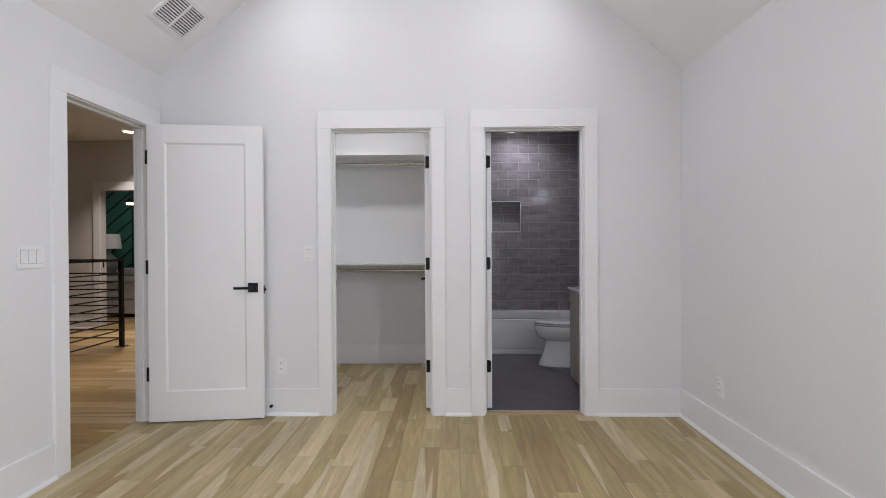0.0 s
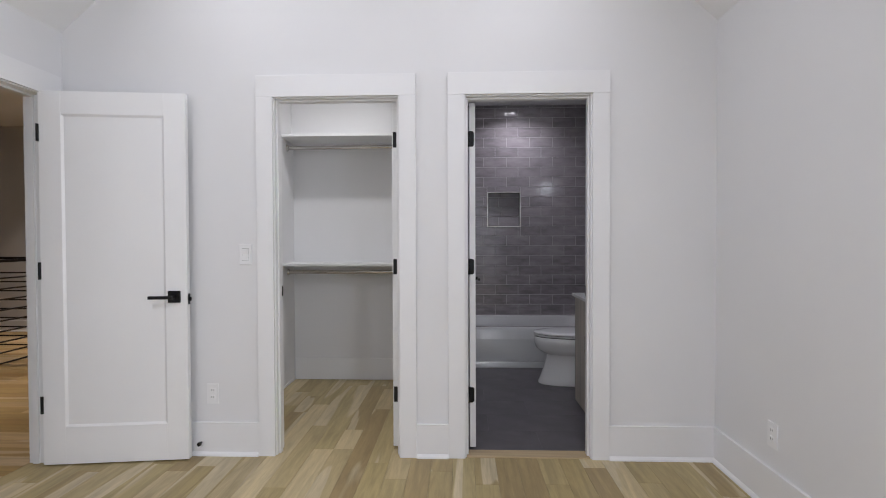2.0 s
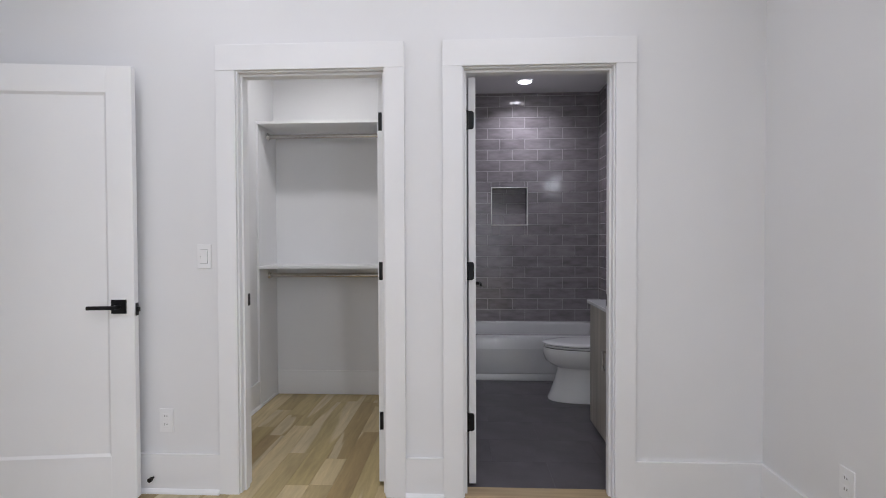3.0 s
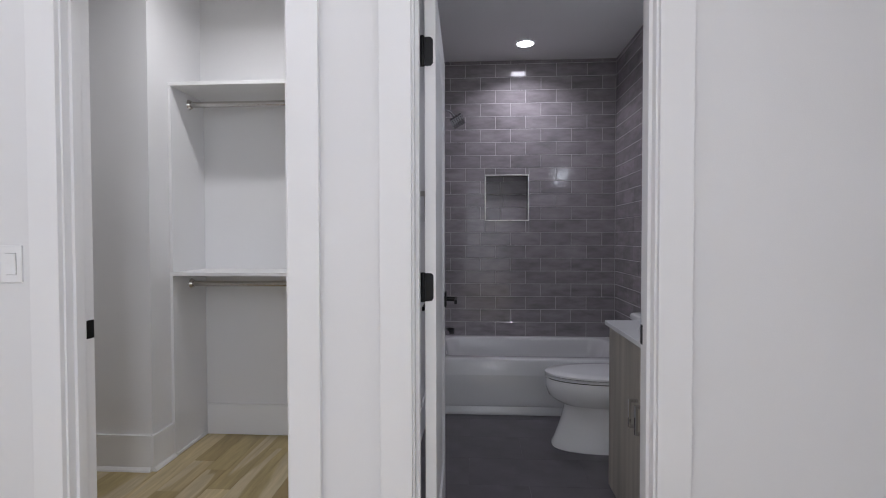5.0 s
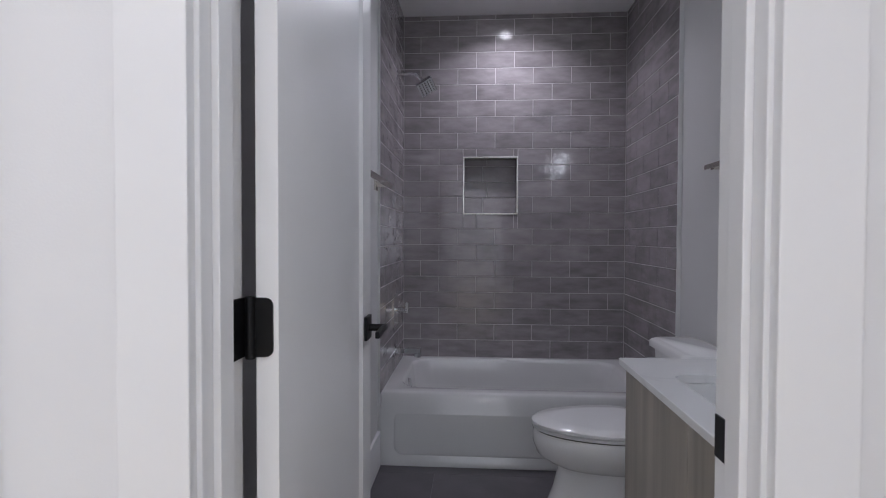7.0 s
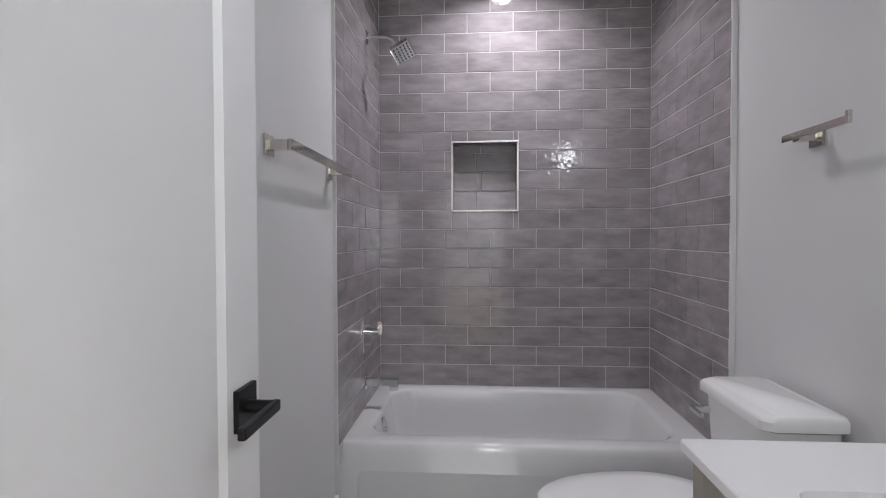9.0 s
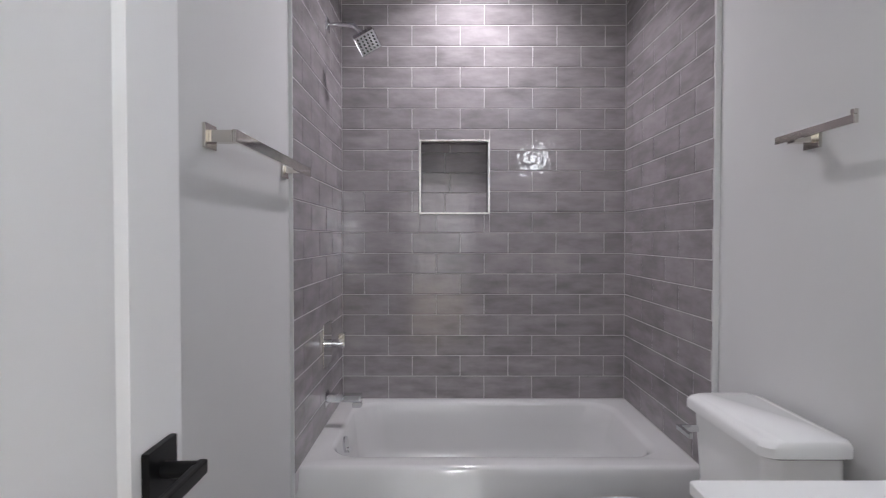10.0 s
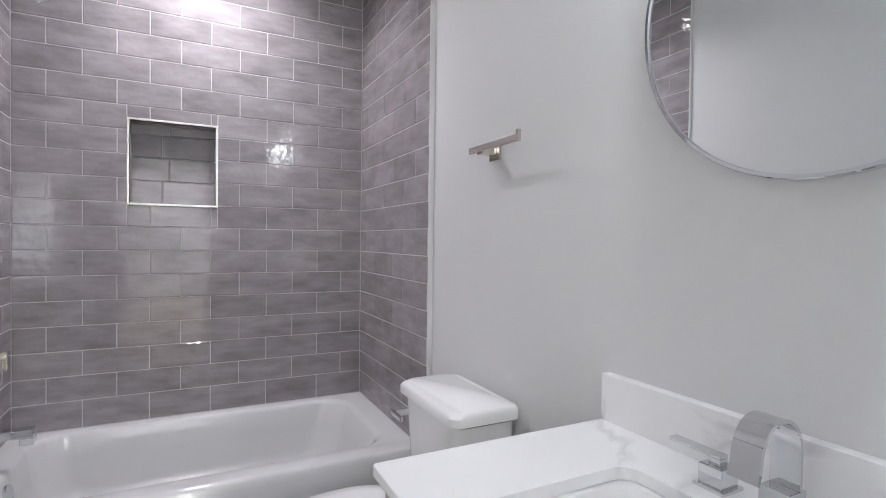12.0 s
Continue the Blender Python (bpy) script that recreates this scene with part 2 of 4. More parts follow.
def rounded(x0, y0, x1, y1, r, z, n=8):
    """A rectangle with rounded corners as a ring of 4n points at height z."""
    out = []
    for k, (cx, cy) in enumerate(((x1 - r, y1 - r), (x0 + r, y1 - r), (x0 + r, y0 + r), (x1 - r, y0 + r))):
        for i in range(n):
            a = math.pi / 2 * (k + i / (n - 1))
            out.append((cx + r * math.cos(a), cy + r * math.sin(a), z))
    return out


def egg(cx, cy, front, back, half, z, n=40, square=2.0):
    """A ring that is longer to the front (-x) than to the back."""
    out = []
    for i in range(n):
        a = 2 * math.pi * i / n
        c, s = math.cos(a), math.sin(a)
        c, s = math.copysign(abs(c) ** (2 / square), c), math.copysign(abs(s) ** (2 / square), s)
        out.append((cx + c * (back if c > 0 else front), cy + s * half, z))
    return out


def link(name, bm, material, smooth=False):
    me = bpy.data.meshes.new(name)
    if smooth:
        for f in bm.faces:
            f.smooth = True
        for e in bm.edges:
            if len(e.link_faces) == 2 and e.calc_face_angle(0) > 0.7:
                e.smooth = False
    bm.to_mesh(me)
    bm.free()
    me.materials.append(material)
    return new(name, me)


def part(name, bm, material, parent, label="", smooth=False):
    ob = link(name, bm, material, smooth)
    ob.parent = parent
    if label:
        ob["label"] = label
    return ob


def thing(name, place, label, category, group="", turn=0.0):
    ob = new(name)
    ob.matrix_basis = pose(*place, 0, 0, turn)
    return tagged(ob, label, category, group)


def setting(name, bm, material, label, category, smooth=False):
    return tagged(link(name, bm, material, smooth), label, category, kind="structure")


# ---- shell: bedroom ----
CL0, CL1, BA0, BA1 = -0.704, -0.001, 0.383, 1.076   # clear widths of the closet and bath openings
RO = 0.018                                          # jamb thickness
peak = EAVE + SLOPE * (RIDGE_X - BX0)
bm = boxes([
    (BX0, GY, 0, CL0 - RO, GB, EAVE), (CL1 + RO, GY, 0, BA0 - RO, GB, EAVE), (BA1 + RO, GY, 0, BX1 + 0.12, GB, EAVE),
    (CL0 - RO, GY, DOOR_H + RO, CL1 + RO, GB, EAVE), (BA0 - RO, GY, DOOR_H + RO, BA1 + RO, GB, EAVE)])
gable = prism([(BX0, EAVE), (BX1, EAVE), (BX1, EAVE + 0.02), (RIDGE_X, peak + 0.02), (BX0, EAVE + 0.02)], "y", GY, GB)
tmp = bpy.data.meshes.new("tmp")
gable.to_mesh(tmp)
bm.from_mesh(tmp)
gable.free()
setting("wall_north", bm, WALL, "white painted gable wall with two door openings", "wall")
EN0, EN1 = 2.59, 3.345                              # entry opening
setting("wall_west", boxes([
    (HX, BY0, 0, BX0, EN0 - RO, EAVE + 0.1), (HX, EN1 + RO, 0, BX0, GB, EAVE + 0.1), (HX, EN0 - RO, DOOR_H + RO, BX0, EN1 + RO, EAVE + 0.1)]),
    WALL, "white painted wall with the entry doorway", "wall")
WY0, WY1, WZ0, WZ1 = -1.9, -0.5, 0.7, 2.1
setting("wall_east", boxes([(BX1, BY0, 0, BX1 + 0.12, WY0, EAVE + 0.1), (BX1, WY1, 0, BX1 + 0.12, GY, EAVE + 0.1), (BX1, WY0, 0, BX1 + 0.12, WY1, WZ0), (BX1, WY0, WZ1, BX1 + 0.12, WY1, EAVE + 0.1)]), WALL, "white painted bedroom wall with a window", "wall")
win = tagged(new("window_1"), "white framed bedroom window", "window", kind="structure")
part("window_frame", boxes([(BX1 + 0.05, WY0, WZ0, BX1 + 0.1, WY0 + 0.05, WZ1), (BX1 + 0.05, WY1 - 0.05, WZ0, BX1 + 0.1, WY1, WZ1), (BX1 + 0.05, WY0 + 0.05, WZ0, BX1 + 0.1, WY1 - 0.05, WZ0 + 0.05), (BX1 + 0.05, WY0 + 0.05, WZ1 - 0.05, BX1 + 0.1, WY1 - 0.05, WZ1)], 0.002), TRIM, win)
part("window_sill", box(BX1 - 0.03, WY0 - 0.04, WZ0 - 0.025, BX1 + 0.05, WY1 + 0.04, WZ0, 0.003), TRIM, win)
pane = part("pane", box(BX1 + 0.072, WY0 + 0.05, WZ0 + 0.05, BX1 + 0.078, WY1 - 0.05, WZ1 - 0.05), GLASS, win)
pane.visible_shadow = False
day = bpy.data.lights.new("window_daylight", "AREA")
day.shape, day.size, day.size_y, day.energy, day.color = "RECTANGLE", WY1 - WY0 - 0.1, WZ1 - WZ0 - 0.1, WINDOW, (0.86, 0.93, 1.0)
new("window_daylight", day).matrix_basis = look((BX1 + 0.045, (WY0 + WY1) / 2, (WZ0 + WZ1) / 2), (BX1 - 1, (WY0 + WY1) / 2, (WZ0 + WZ1) / 2))
setting("wall_south", boxes([(HX, BY0 - 0.12, 0, BX1 + 0.12, BY0, 4.2)]), WALL, "plain white painted wall behind the walk", "wall")
t = 0.14
setting("ceiling_west", prism([(BX0, EAVE), (RIDGE_X, peak), (RIDGE_X, peak + t), (BX0 - 0.115, EAVE + t - 0.1)], "y", BY0, GY), CEILING, "white sloped vaulted ceiling", "ceiling")
setting("ceiling_east", prism([(BX1, EAVE), (BX1 + 0.12, EAVE + t - 0.1), (RIDGE_X, peak + t), (RIDGE_X, peak)], "y", BY0, GY), CEILING, "white sloped vaulted ceiling", "ceiling")

# closet and bathroom shells
CLX0, CLX1, CLY = -2.0, 0.112, 5.06
setting("wall_closet_back", box(-1.15, CLY, 0, CLX1, CLY + 0.1, CEIL), WALL, "white painted closet back wall", "wall")
setting("wall_closet_block", box(CLX0, 4.545, 0, -1.145, CLY + 0.1, CEIL), WALL, "white painted wall jutting into the closet", "wall")
setting("wall_closet_west", box(CLX0 - 0.1, GB, 0, CLX0, CLY + 0.1, CEIL), WALL, "white painted closet side wall", "wall")
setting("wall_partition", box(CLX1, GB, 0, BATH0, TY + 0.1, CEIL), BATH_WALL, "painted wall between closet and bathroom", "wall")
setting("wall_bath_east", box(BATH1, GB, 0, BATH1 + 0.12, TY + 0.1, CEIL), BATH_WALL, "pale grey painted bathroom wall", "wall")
NX0, NX1, NZ0, NZ1, ND = 0.658, 1.018, 1.385, 1.764, 0.09
WB = TY + 0.0021
setting("wall_bath_back", boxes([(BATH0, WB, 0, NX0, WB + 0.12, CEIL), (NX1, WB, 0, BATH1, WB + 0.12, CEIL), (NX0, WB, 0, NX1, WB + 0.12, NZ0), (NX0, WB, NZ1, NX1, WB + 0.12, CEIL), (NX0, WB + ND, NZ0, NX1, WB + 0.12, NZ1)]),
        GROUT, "grey tiled wall over the bathtub with a square niche", "wall")
setting("ceiling_inner", boxes([(CLX0 - 0.1, GB, CEIL, BATH1 + 0.12, TY + 0.13, CEIL + 0.1)]), CEILING, "flat white ceiling over closet and bathroom", "ceiling")
setting("floor_bath", box(BATH0, GB - 0.02, -0.05, BATH1, TY + 0.1, -0.006), SLATE_GROUT, "dark grey bathroom tile floor", "floor")
setting("floor", boxes([(HX, BY0, -0.06, BX1, GB - 0.02, -0.014), (CLX0, GB - 0.02, -0.06, CLX1, CLY, -0.014)]), RUBBER, "natural oak plank floor of bedroom and closet", "floor")

# hall and the green room past it
HW = 7.3
HC = 2.8
setting("floor_hall", box(-9.5, 2.0, -0.06, HX, 11.2, -0.016), RUBBER, "natural oak plank hall floor", "floor")
OPX0, OPX1 = -5.10, -4.2
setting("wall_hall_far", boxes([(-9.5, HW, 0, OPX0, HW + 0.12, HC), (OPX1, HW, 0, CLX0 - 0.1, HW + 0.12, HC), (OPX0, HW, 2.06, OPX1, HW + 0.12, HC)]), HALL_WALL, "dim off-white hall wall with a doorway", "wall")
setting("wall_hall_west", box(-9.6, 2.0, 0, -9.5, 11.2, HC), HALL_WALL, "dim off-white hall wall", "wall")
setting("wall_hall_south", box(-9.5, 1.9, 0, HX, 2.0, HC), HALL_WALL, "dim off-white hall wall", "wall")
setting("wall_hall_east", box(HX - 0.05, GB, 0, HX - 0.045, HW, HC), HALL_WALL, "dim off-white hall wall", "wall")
setting("ceiling_hall", box(-9.6, 1.9, HC, HX, 11.3, HC + 0.1), CEILING, "flat white hall ceiling", "ceiling")
setting("wall_green", box(-9.5, 10.6, 0, -2.2, 10.7, HC), GREEN, "green accent wall with dark chevron battens", "wall")
setting("wall_green_east", box(-2.3, HW + 0.12, 0, -2.2, 10.6, HC), HALL_WALL, "plain bedroom wall past the hall", "wall")


# ---- trim ----
def casing(name, axis, c, a0, a1, out, wide=0.095, head=0.122, ext=0.0):
    """Flat casing, jamb lining and stops round an opening from a0 to a1, on the face at c; out is the way to the room."""
    root = tagged(new(name), "white painted flat door casing with jamb and stop", "door frame", kind="structure")

    def put(label, rows, bevel=0.002):
        conv = [(u0, min(v0, v1), z0, u1, max(v0, v1), z1) if axis == "x" else (min(v0, v1), u0, z0, max(v0, v1), u1, z1) for u0, v0, z0, u1, v1, z1 in rows]
        part(label, boxes(conv, bevel), TRIM, root)

    rv = 0.007
    f = c + out * 0.02
    put("side_casing", [(a0 - rv - wide, c, 0, a0 - rv, f, DOOR_H + rv)])
    put("side_casing", [(a1 + rv, c, 0, a1 + rv + wide, f, DOOR_H + rv)])
    put("head_casing", [(a0 - rv - wide - ext, c, DOOR_H + rv, a1 + rv + wide + ext, f + out * 0.001, DOOR_H + rv + head)])
    back = c - out * 0.112
    put("side_jamb", [(a0 - RO, c + out * 0.003, 0, a0, back, DOOR_H + RO)])
    put("side_jamb", [(a1, c + out * 0.003, 0, a1 + RO, back, DOOR_H + RO)])
    put("head_jamb", [(a0, c + out * 0.002, DOOR_H, a1, back, DOOR_H + RO)])
    return root


def stops(root, axis, a0, a1, s0, s1):
    for u0, u1, z0, z1 in ((a0, a0 + 0.011, 0, DOOR_H), (a1 - 0.011, a1, 0, DOOR_H), (a0 + 0.011, a1 - 0.011, DOOR_H - 0.011, DOOR_H)):
        r = (u0, s0, z0, u1, s1, z1) if axis == "x" else (s0, u0, z0, s1, u1, z1)
        part("door_stop_strip", box(*r, 0.0015), TRIM, root)


c1 = casing("door_frame_closet", "x", GY, CL0, CL1, -1)
stops(c1, "x", CL0, CL1, GY + 0.025, GY + 0.062)
c2 = casing("door_frame_bath", "x", GY, BA0, BA1, -1)
stops(c2, "x", BA0, BA1, GY + 0.025, GY + 0.062)
c3 = casing("door_frame_entry", "y", BX0, EN0, EN1, 1, wide=0.1)
stops(c3, "y", EN0, EN1, HX + 0.03, HX + 0.066)


def baseboard(name, x0, y0, x1, y1, nx, ny, shoe=True, high=0.19):
    """A flat baseboard with a small shoe on the wall line; (nx, ny) points into the room."""
    root = tagged(new(name), "white painted flat baseboard with shoe moulding", "baseboard", kind="structure")
    d, s = 0.015, 0.03
    lo = lambda k: (min(x0, x1) + (nx * k if nx < 0 else 0), min(y0, y1) + (ny * k if ny < 0 else 0))
    hi = lambda k: (max(x0, x1) + (nx * k if nx > 0 else 0), max(y0, y1) + (ny * k if ny > 0 else 0))
    part("board", box(*lo(d), 0, *hi(d), high, 0.002), TRIM, root)
    if shoe:
        along_x = abs(ny) > 0
        if along_x:
            w = y0
            pr = [(w + ny * d, 0), (w + ny * s, 0), (w + ny * (s - 0.002), 0.009), (w + ny * (d + 0.004), 0.02), (w + ny * d, 0.021)]
            b = prism(pr, "x", min(x0, x1), max(x0, x1))
        else:
            w = x0
            pr = [(w + nx * d, 0), (w + nx * s, 0), (w + nx * (s - 0.002), 0.009), (w + nx * (d + 0.004), 0.02), (w + nx * d, 0.021)]
            b = prism(pr, "y", min(y0, y1), max(y0, y1))
        part("shoe_moulding", b, TRIM, root)
    return root


CW = 0.102
baseboard("baseboard", BX0, GY, CL0 - CW, GY, 0, -1)
baseboard("baseboard", CL1 + CW, GY, BA0 - CW, GY, 0, -1)
baseboard("baseboard", BA1 + CW, GY, BX1, GY, 0, -1)
baseboard("baseboard", BX1, BY0, BX1, GY - 0.015, -1, 0)
baseboard("baseboard", BX0, BY0, BX0, EN0 - 0.107, 1, 0)
baseboard("baseboard", CLX0, 4.545, -1.145, 4.545, 0, -1)
baseboard("baseboard", -1.145, 4.53, -1.145, 4.715, 1, 0)
baseboard("baseboard", -1.12, CLY, CLX1, CLY, 0, -1, shoe=False)
baseboard("baseboard", BATH0, 4.32, BATH0, 5.47, 1, 0, shoe=False)
baseboard("baseboard", -9.5, HW, OPX0 - 0.1, HW, 0, -1, high=0.15)
setting("threshold", box(BA0, GY - 0.004, -0.006, BA1, GB - 0.018, 0.006, 0.002), STRIP, "oak threshold strip at the bathroom doorway", "threshold")


# ---- doors ----
def leaf(root, w, h, thick=0.035, stile=0.115, top=0.125, bottom=0.205):
    """One-panel shaker door standing along +x of its root from the hinge edge, faces at y 0 and thick."""
    rows = [(0, 0, 0, stile, thick, h), (w - stile, 0, 0, w, thick, h), (stile, 0, 0, w - stile, thick, bottom), (stile, 0, h - top, w - stile, thick, h)]
    bm = boxes(rows, 0.0012)
    body = part("door_leaf", bm, DOOR, root)
    ring = [(stile, bottom, w - stile, h - top)]
    x0, z0, x1, z1 = ring[0]
    for f, s in ((0.0, 1), (thick, -1)):
        e = 0.008
        outer = [(x0, f, z0), (x1, f, z0), (x1, f, z1), (x0, f, z1)]
        inner = [(x0 + 0.012, f + s * e, z0 + 0.012), (x1 - 0.012, f + s * e, z0 + 0.012), (x1 - 0.012, f + s * e, z1 - 0.012), (x0 + 0.012, f + s * e, z1 - 0.012)]
        outer = [(x, y + s * 0.0008, z) for x, y, z in outer]
        part("recessed_panel", loft([outer, inner], cap0=False), DOOR, body)
    return body


def lever(root, x, y, z, side, toward, rose=0.066):
    """Square black rose with a flat lever; side is the face's way out (+1 or -1 in y)."""
    h = 0.914 if z is None else z
    p = part("lever_handle", box(x - rose / 2, min(y, y + side * 0.009), h - rose / 2, x + rose / 2, max(y, y + side * 0.009), h + rose / 2, 0.0015), BLACK, root, "matte black lever handle on a square rose")
    part("neck", rod((x, y + side * 0.009, h), (x, y + side * 0.05, h), 0.0105), BLACK, p, smooth=True)
    x0, x1 = sorted((x - toward * 0.012, x + toward * 0.118))
    y0, y1 = sorted((y + side * 0.046, y + side * 0.058))
    part("lever_bar", box(x0, y0, h - 0.009, x1, y1, h + 0.009, 0.003), BLACK, p)


def hinges(root, zs, rows):
    for z in zs:
        bm = bmesh.new()
        for x0, y0, x1, y1 in rows:
            r = 0.012
            if y1 - y0 > 0.02:
                free = y0 if abs(y0) < abs(y1) and len(rows) > 1 else y1
                s = 1 if free == y0 else -1
                arc = [(free + s * r * (1 - math.sin(a)), z + k * (0.045 - r + r * math.cos(a))) for k, turns in ((1, (0, 0.4, 0.8, 1.2, math.pi / 2)), (-1, (math.pi / 2, 1.2, 0.8, 0.4, 0))) for a in turns]
                other = y1 if free == y0 else y0
                plate = prism([(other, z + 0.045)] + arc + [(other, z - 0.045)], "x", x0, x1)
            else:
                plate = rod(((x0 + x1) / 2, (y0 + y1) / 2, z - 0.047), ((x0 + x1) / 2, (y0 + y1) / 2, z + 0.047), 0.0075, 16)
            me = bpy.data.meshes.new("plate")
            plate.to_mesh(me)
            plate.free()
            bm.from_mesh(me)
        part("hinge", bm, BLACK, root, "matte black butt hinge")


# entry door, folded back flat against the gable wall
d1 = thing("door_entry", (BX0 + 0.007, 3.302, 0.008), "white one-panel door standing open against the wall", "door", turn=7.3)
leaf(d1, 0.765, 2.042)
lever(d1, 0.767 - 0.07, 0.0, 0.915, -1, -1)
part("latch_plate", box(0.767, 0.005, 0.87, 0.769, 0.03, 0.93), BLACK, d1)
part("latch_bolt", box(0.769, 0.012, 0.889, 0.78, 0.024, 0.911, 0.002), BLACK, d1)
hinges(d1, (0.33, 1.065, 1.815), [(-0.012, -0.01, 0.008, 0.004)])

# closet door, open into the closet
d2 = thing("door_closet", (CL1 - 0.014, GB + 0.006, 0.012), "white one-panel closet door standing open inward", "door", turn=90.5)
leaf(d2, 0.69, 2.02)
lever(d2, 0.62, 0.035, 0.915, 1, -1)
lever(d2, 0.62, 0.0, 0.915, -1, -1)
hinges(d2, (0.31, 1.065, 1.81), [(-0.003, 0.0, 0.001, 0.03), (-0.012, -0.012, 0.002, 0.002)])

# bathroom door, open into the bathroom beside the wall
d3 = thing("door_bath", (BA0 + 0.055, GB + 0.004, 0.012), "white one-panel bathroom door standing open inward", "door", turn=91.1)
leaf(d3, 0.735, 2.02)
lever(d3, 0.672, 0.0, 0.945, -1, -1)
lever(d3, 0.672, 0.035, 0.915, 1, -1)
hinges(d3, (0.31, 1.065, 1.81), [(-0.003, 0.008, 0.0005, 0.036), (-0.010, 0.034, 0.002, 0.05)])
for z in (0.322, 1.077, 1.822):
    part("hinge_leaf", box(BA0 - 0.001, GB - 0.036, z - 0.045, BA0 + 0.003, GB + 0.004, z + 0.045, 0.001), BLACK, c2, "matte black hinge leaf on the jamb")
for nm, x0, x1 in (("strike_plate", BA1 - 0.0025, BA1 + 0.001), ("strike_plate", CL0 - 0.001, CL0 + 0.0025)):
    part(nm, box(x0, GB - 0.032, 0.905, x1, GB - 0.002, 0.965, 0.0008), BLACK, c2 if x0 > 0 else c1, "matte black strike plate")
stop = thing("door_stop", (-1.14, GY - 0.015, 0.075), "small black door stop on the baseboard", "door stop")
part("stem", rod((0, 0, 0), (0, -0.02, 0), 0.005, 12), BLACK, stop)
part("bumper", rod((0, -0.02, 0), (0, -0.034, 0), 0.011, 14), BLACK, stop)


# ---- bedroom fittings ----
def switch(place, turn, gangs, label):
    w = 0.07 + 0.046 * (gangs - 1)
    s = thing("light_switch", place, label, "light switch", turn=turn)
    part("cover_plate", box(-w / 2, -0.006, -0.058, w / 2, 0, 0.058, 0.002), PLASTIC, s)
    for g in range(gangs):
        x = (g - (gangs - 1) / 2) * 0.046
        part("rocker_gap", box(x - 0.0175, -0.0064, -0.0342, x + 0.0175, -0.0055, 0.0342), SLOT, s)
        part("rocker", prism([(-0.0065, -0.033), (-0.009, -0.033), (-0.0075, 0.0), (-0.0105, 0.033), (-0.0065, 0.033)], "x", x - 0.0165, x + 0.0165), PLASTIC, s)
    return s


def outlet(place, turn):
    s = thing("wall_outlet", place, "white duplex wall outlet", "outlet", "wall outlets", turn=turn)
    part("cover_plate", box(-0.035, -0.006, -0.058, 0.035, 0, 0.058, 0.002), PLASTIC, s)
    for z in (-0.02, 0.02):
        f = part("receptacle", box(-0.016, -0.0085, z - 0.014, 0.016, -0.005, z + 0.014, 0.002), PLASTIC, s)
        for x, h in ((-0.006, 0.005), (0.006, 0.004)):
            part("slot", box(x - 0.0012, -0.0092, z - h + 0.003, x + 0.0012, -0.0084, z + h + 0.003), SLOT, f)
    return s


switch((-0.878, GY, 1.155), 0, 1, "white single rocker light switch beside the closet")
switch((BX0, 2.36, 1.165), 90, 3, "white triple rocker light switch beside the entry")
outlet((-1.078, GY, 0.352), 0)
outlet((BX1, 2.965, 0.345), -90)

# ceiling vent on the west slope, built flat and then tilted
vent = thing("ceiling_vent", (0, 0, 0), "white metal return vent with many slats in the sloped ceiling", "vent")
ang = math.degrees(math.atan(SLOPE))
vx = -1.615
vent.matrix_basis = pose(vx, 3.15, EAVE + SLOPE * (vx - BX0), 0, -ang, 0)
part("backing", box(-0.105, -0.175, -0.004, 0.105, 0.175, -0.001), DUCT, vent)
part("vent_frame", boxes([(-0.125, -0.195, -0.012, -0.1, 0.195, 0), (0.1, -0.195, -0.012, 0.125, 0.195, 0), (-0.1, -0.195, -0.012, 0.1, -0.17, 0), (-0.1, 0.17, -0.012, 0.1, 0.195, 0), (-0.1, -0.008, -0.0125, 0.1, 0.008, 0)], 0.001), TRIM, vent)
for i in range(11):
    x = -0.091 + i * 0.0182
    for y0, y1 in ((-0.17, -0.008), (0.008, 0.17)):
        part("slat", prism([(x - 0.005, -0.0105), (x - 0.0035, -0.011), (x + 0.004, -0.0045), (x + 0.0025, -0.004)], "y", y0, y1), TRIM, vent)


def can_light(place, power, lens, tilt=0.0, radius=0.062, label="white recessed ceiling downlight, lit, some of the set unseen fill", color=COOL, spread=110):
    s = thing("recessed_light", (0, 0, 0), label, "downlight", "recessed downlights")
    s.matrix_basis = pose(*place, 0, tilt, 0)
    n = 40
    prof = [(radius + 0.016, -0.001), (radius + 0.014, -0.005), (radius + 0.002, -0.006), (radius, -0.002)]
    rings = [[(r * math.cos(2 * math.pi * i / n), r * math.sin(2 * math.pi * i / n), z) for i in range(n)] for r, z in prof]
    part("trim_ring", loft(rings, cap0=False, cap1=False), TRIM, s, smooth=True)
    part("lens", rod((0, 0, -0.0035), (0, 0, -0.001), radius, 40), lens, s)
    lamp = bpy.data.lights.new("downlight_lamp", "AREA")
    lamp.shape, lamp.size, lamp.energy, lamp.color, lamp.spread = "DISK", radius * 1.7, power, color, radians(spread)
    ob = new("downlight_lamp", lamp)
    ob.matrix_basis = pose(*place, 0, tilt, 0) @ pose(0, 0, -0.012)
    return s


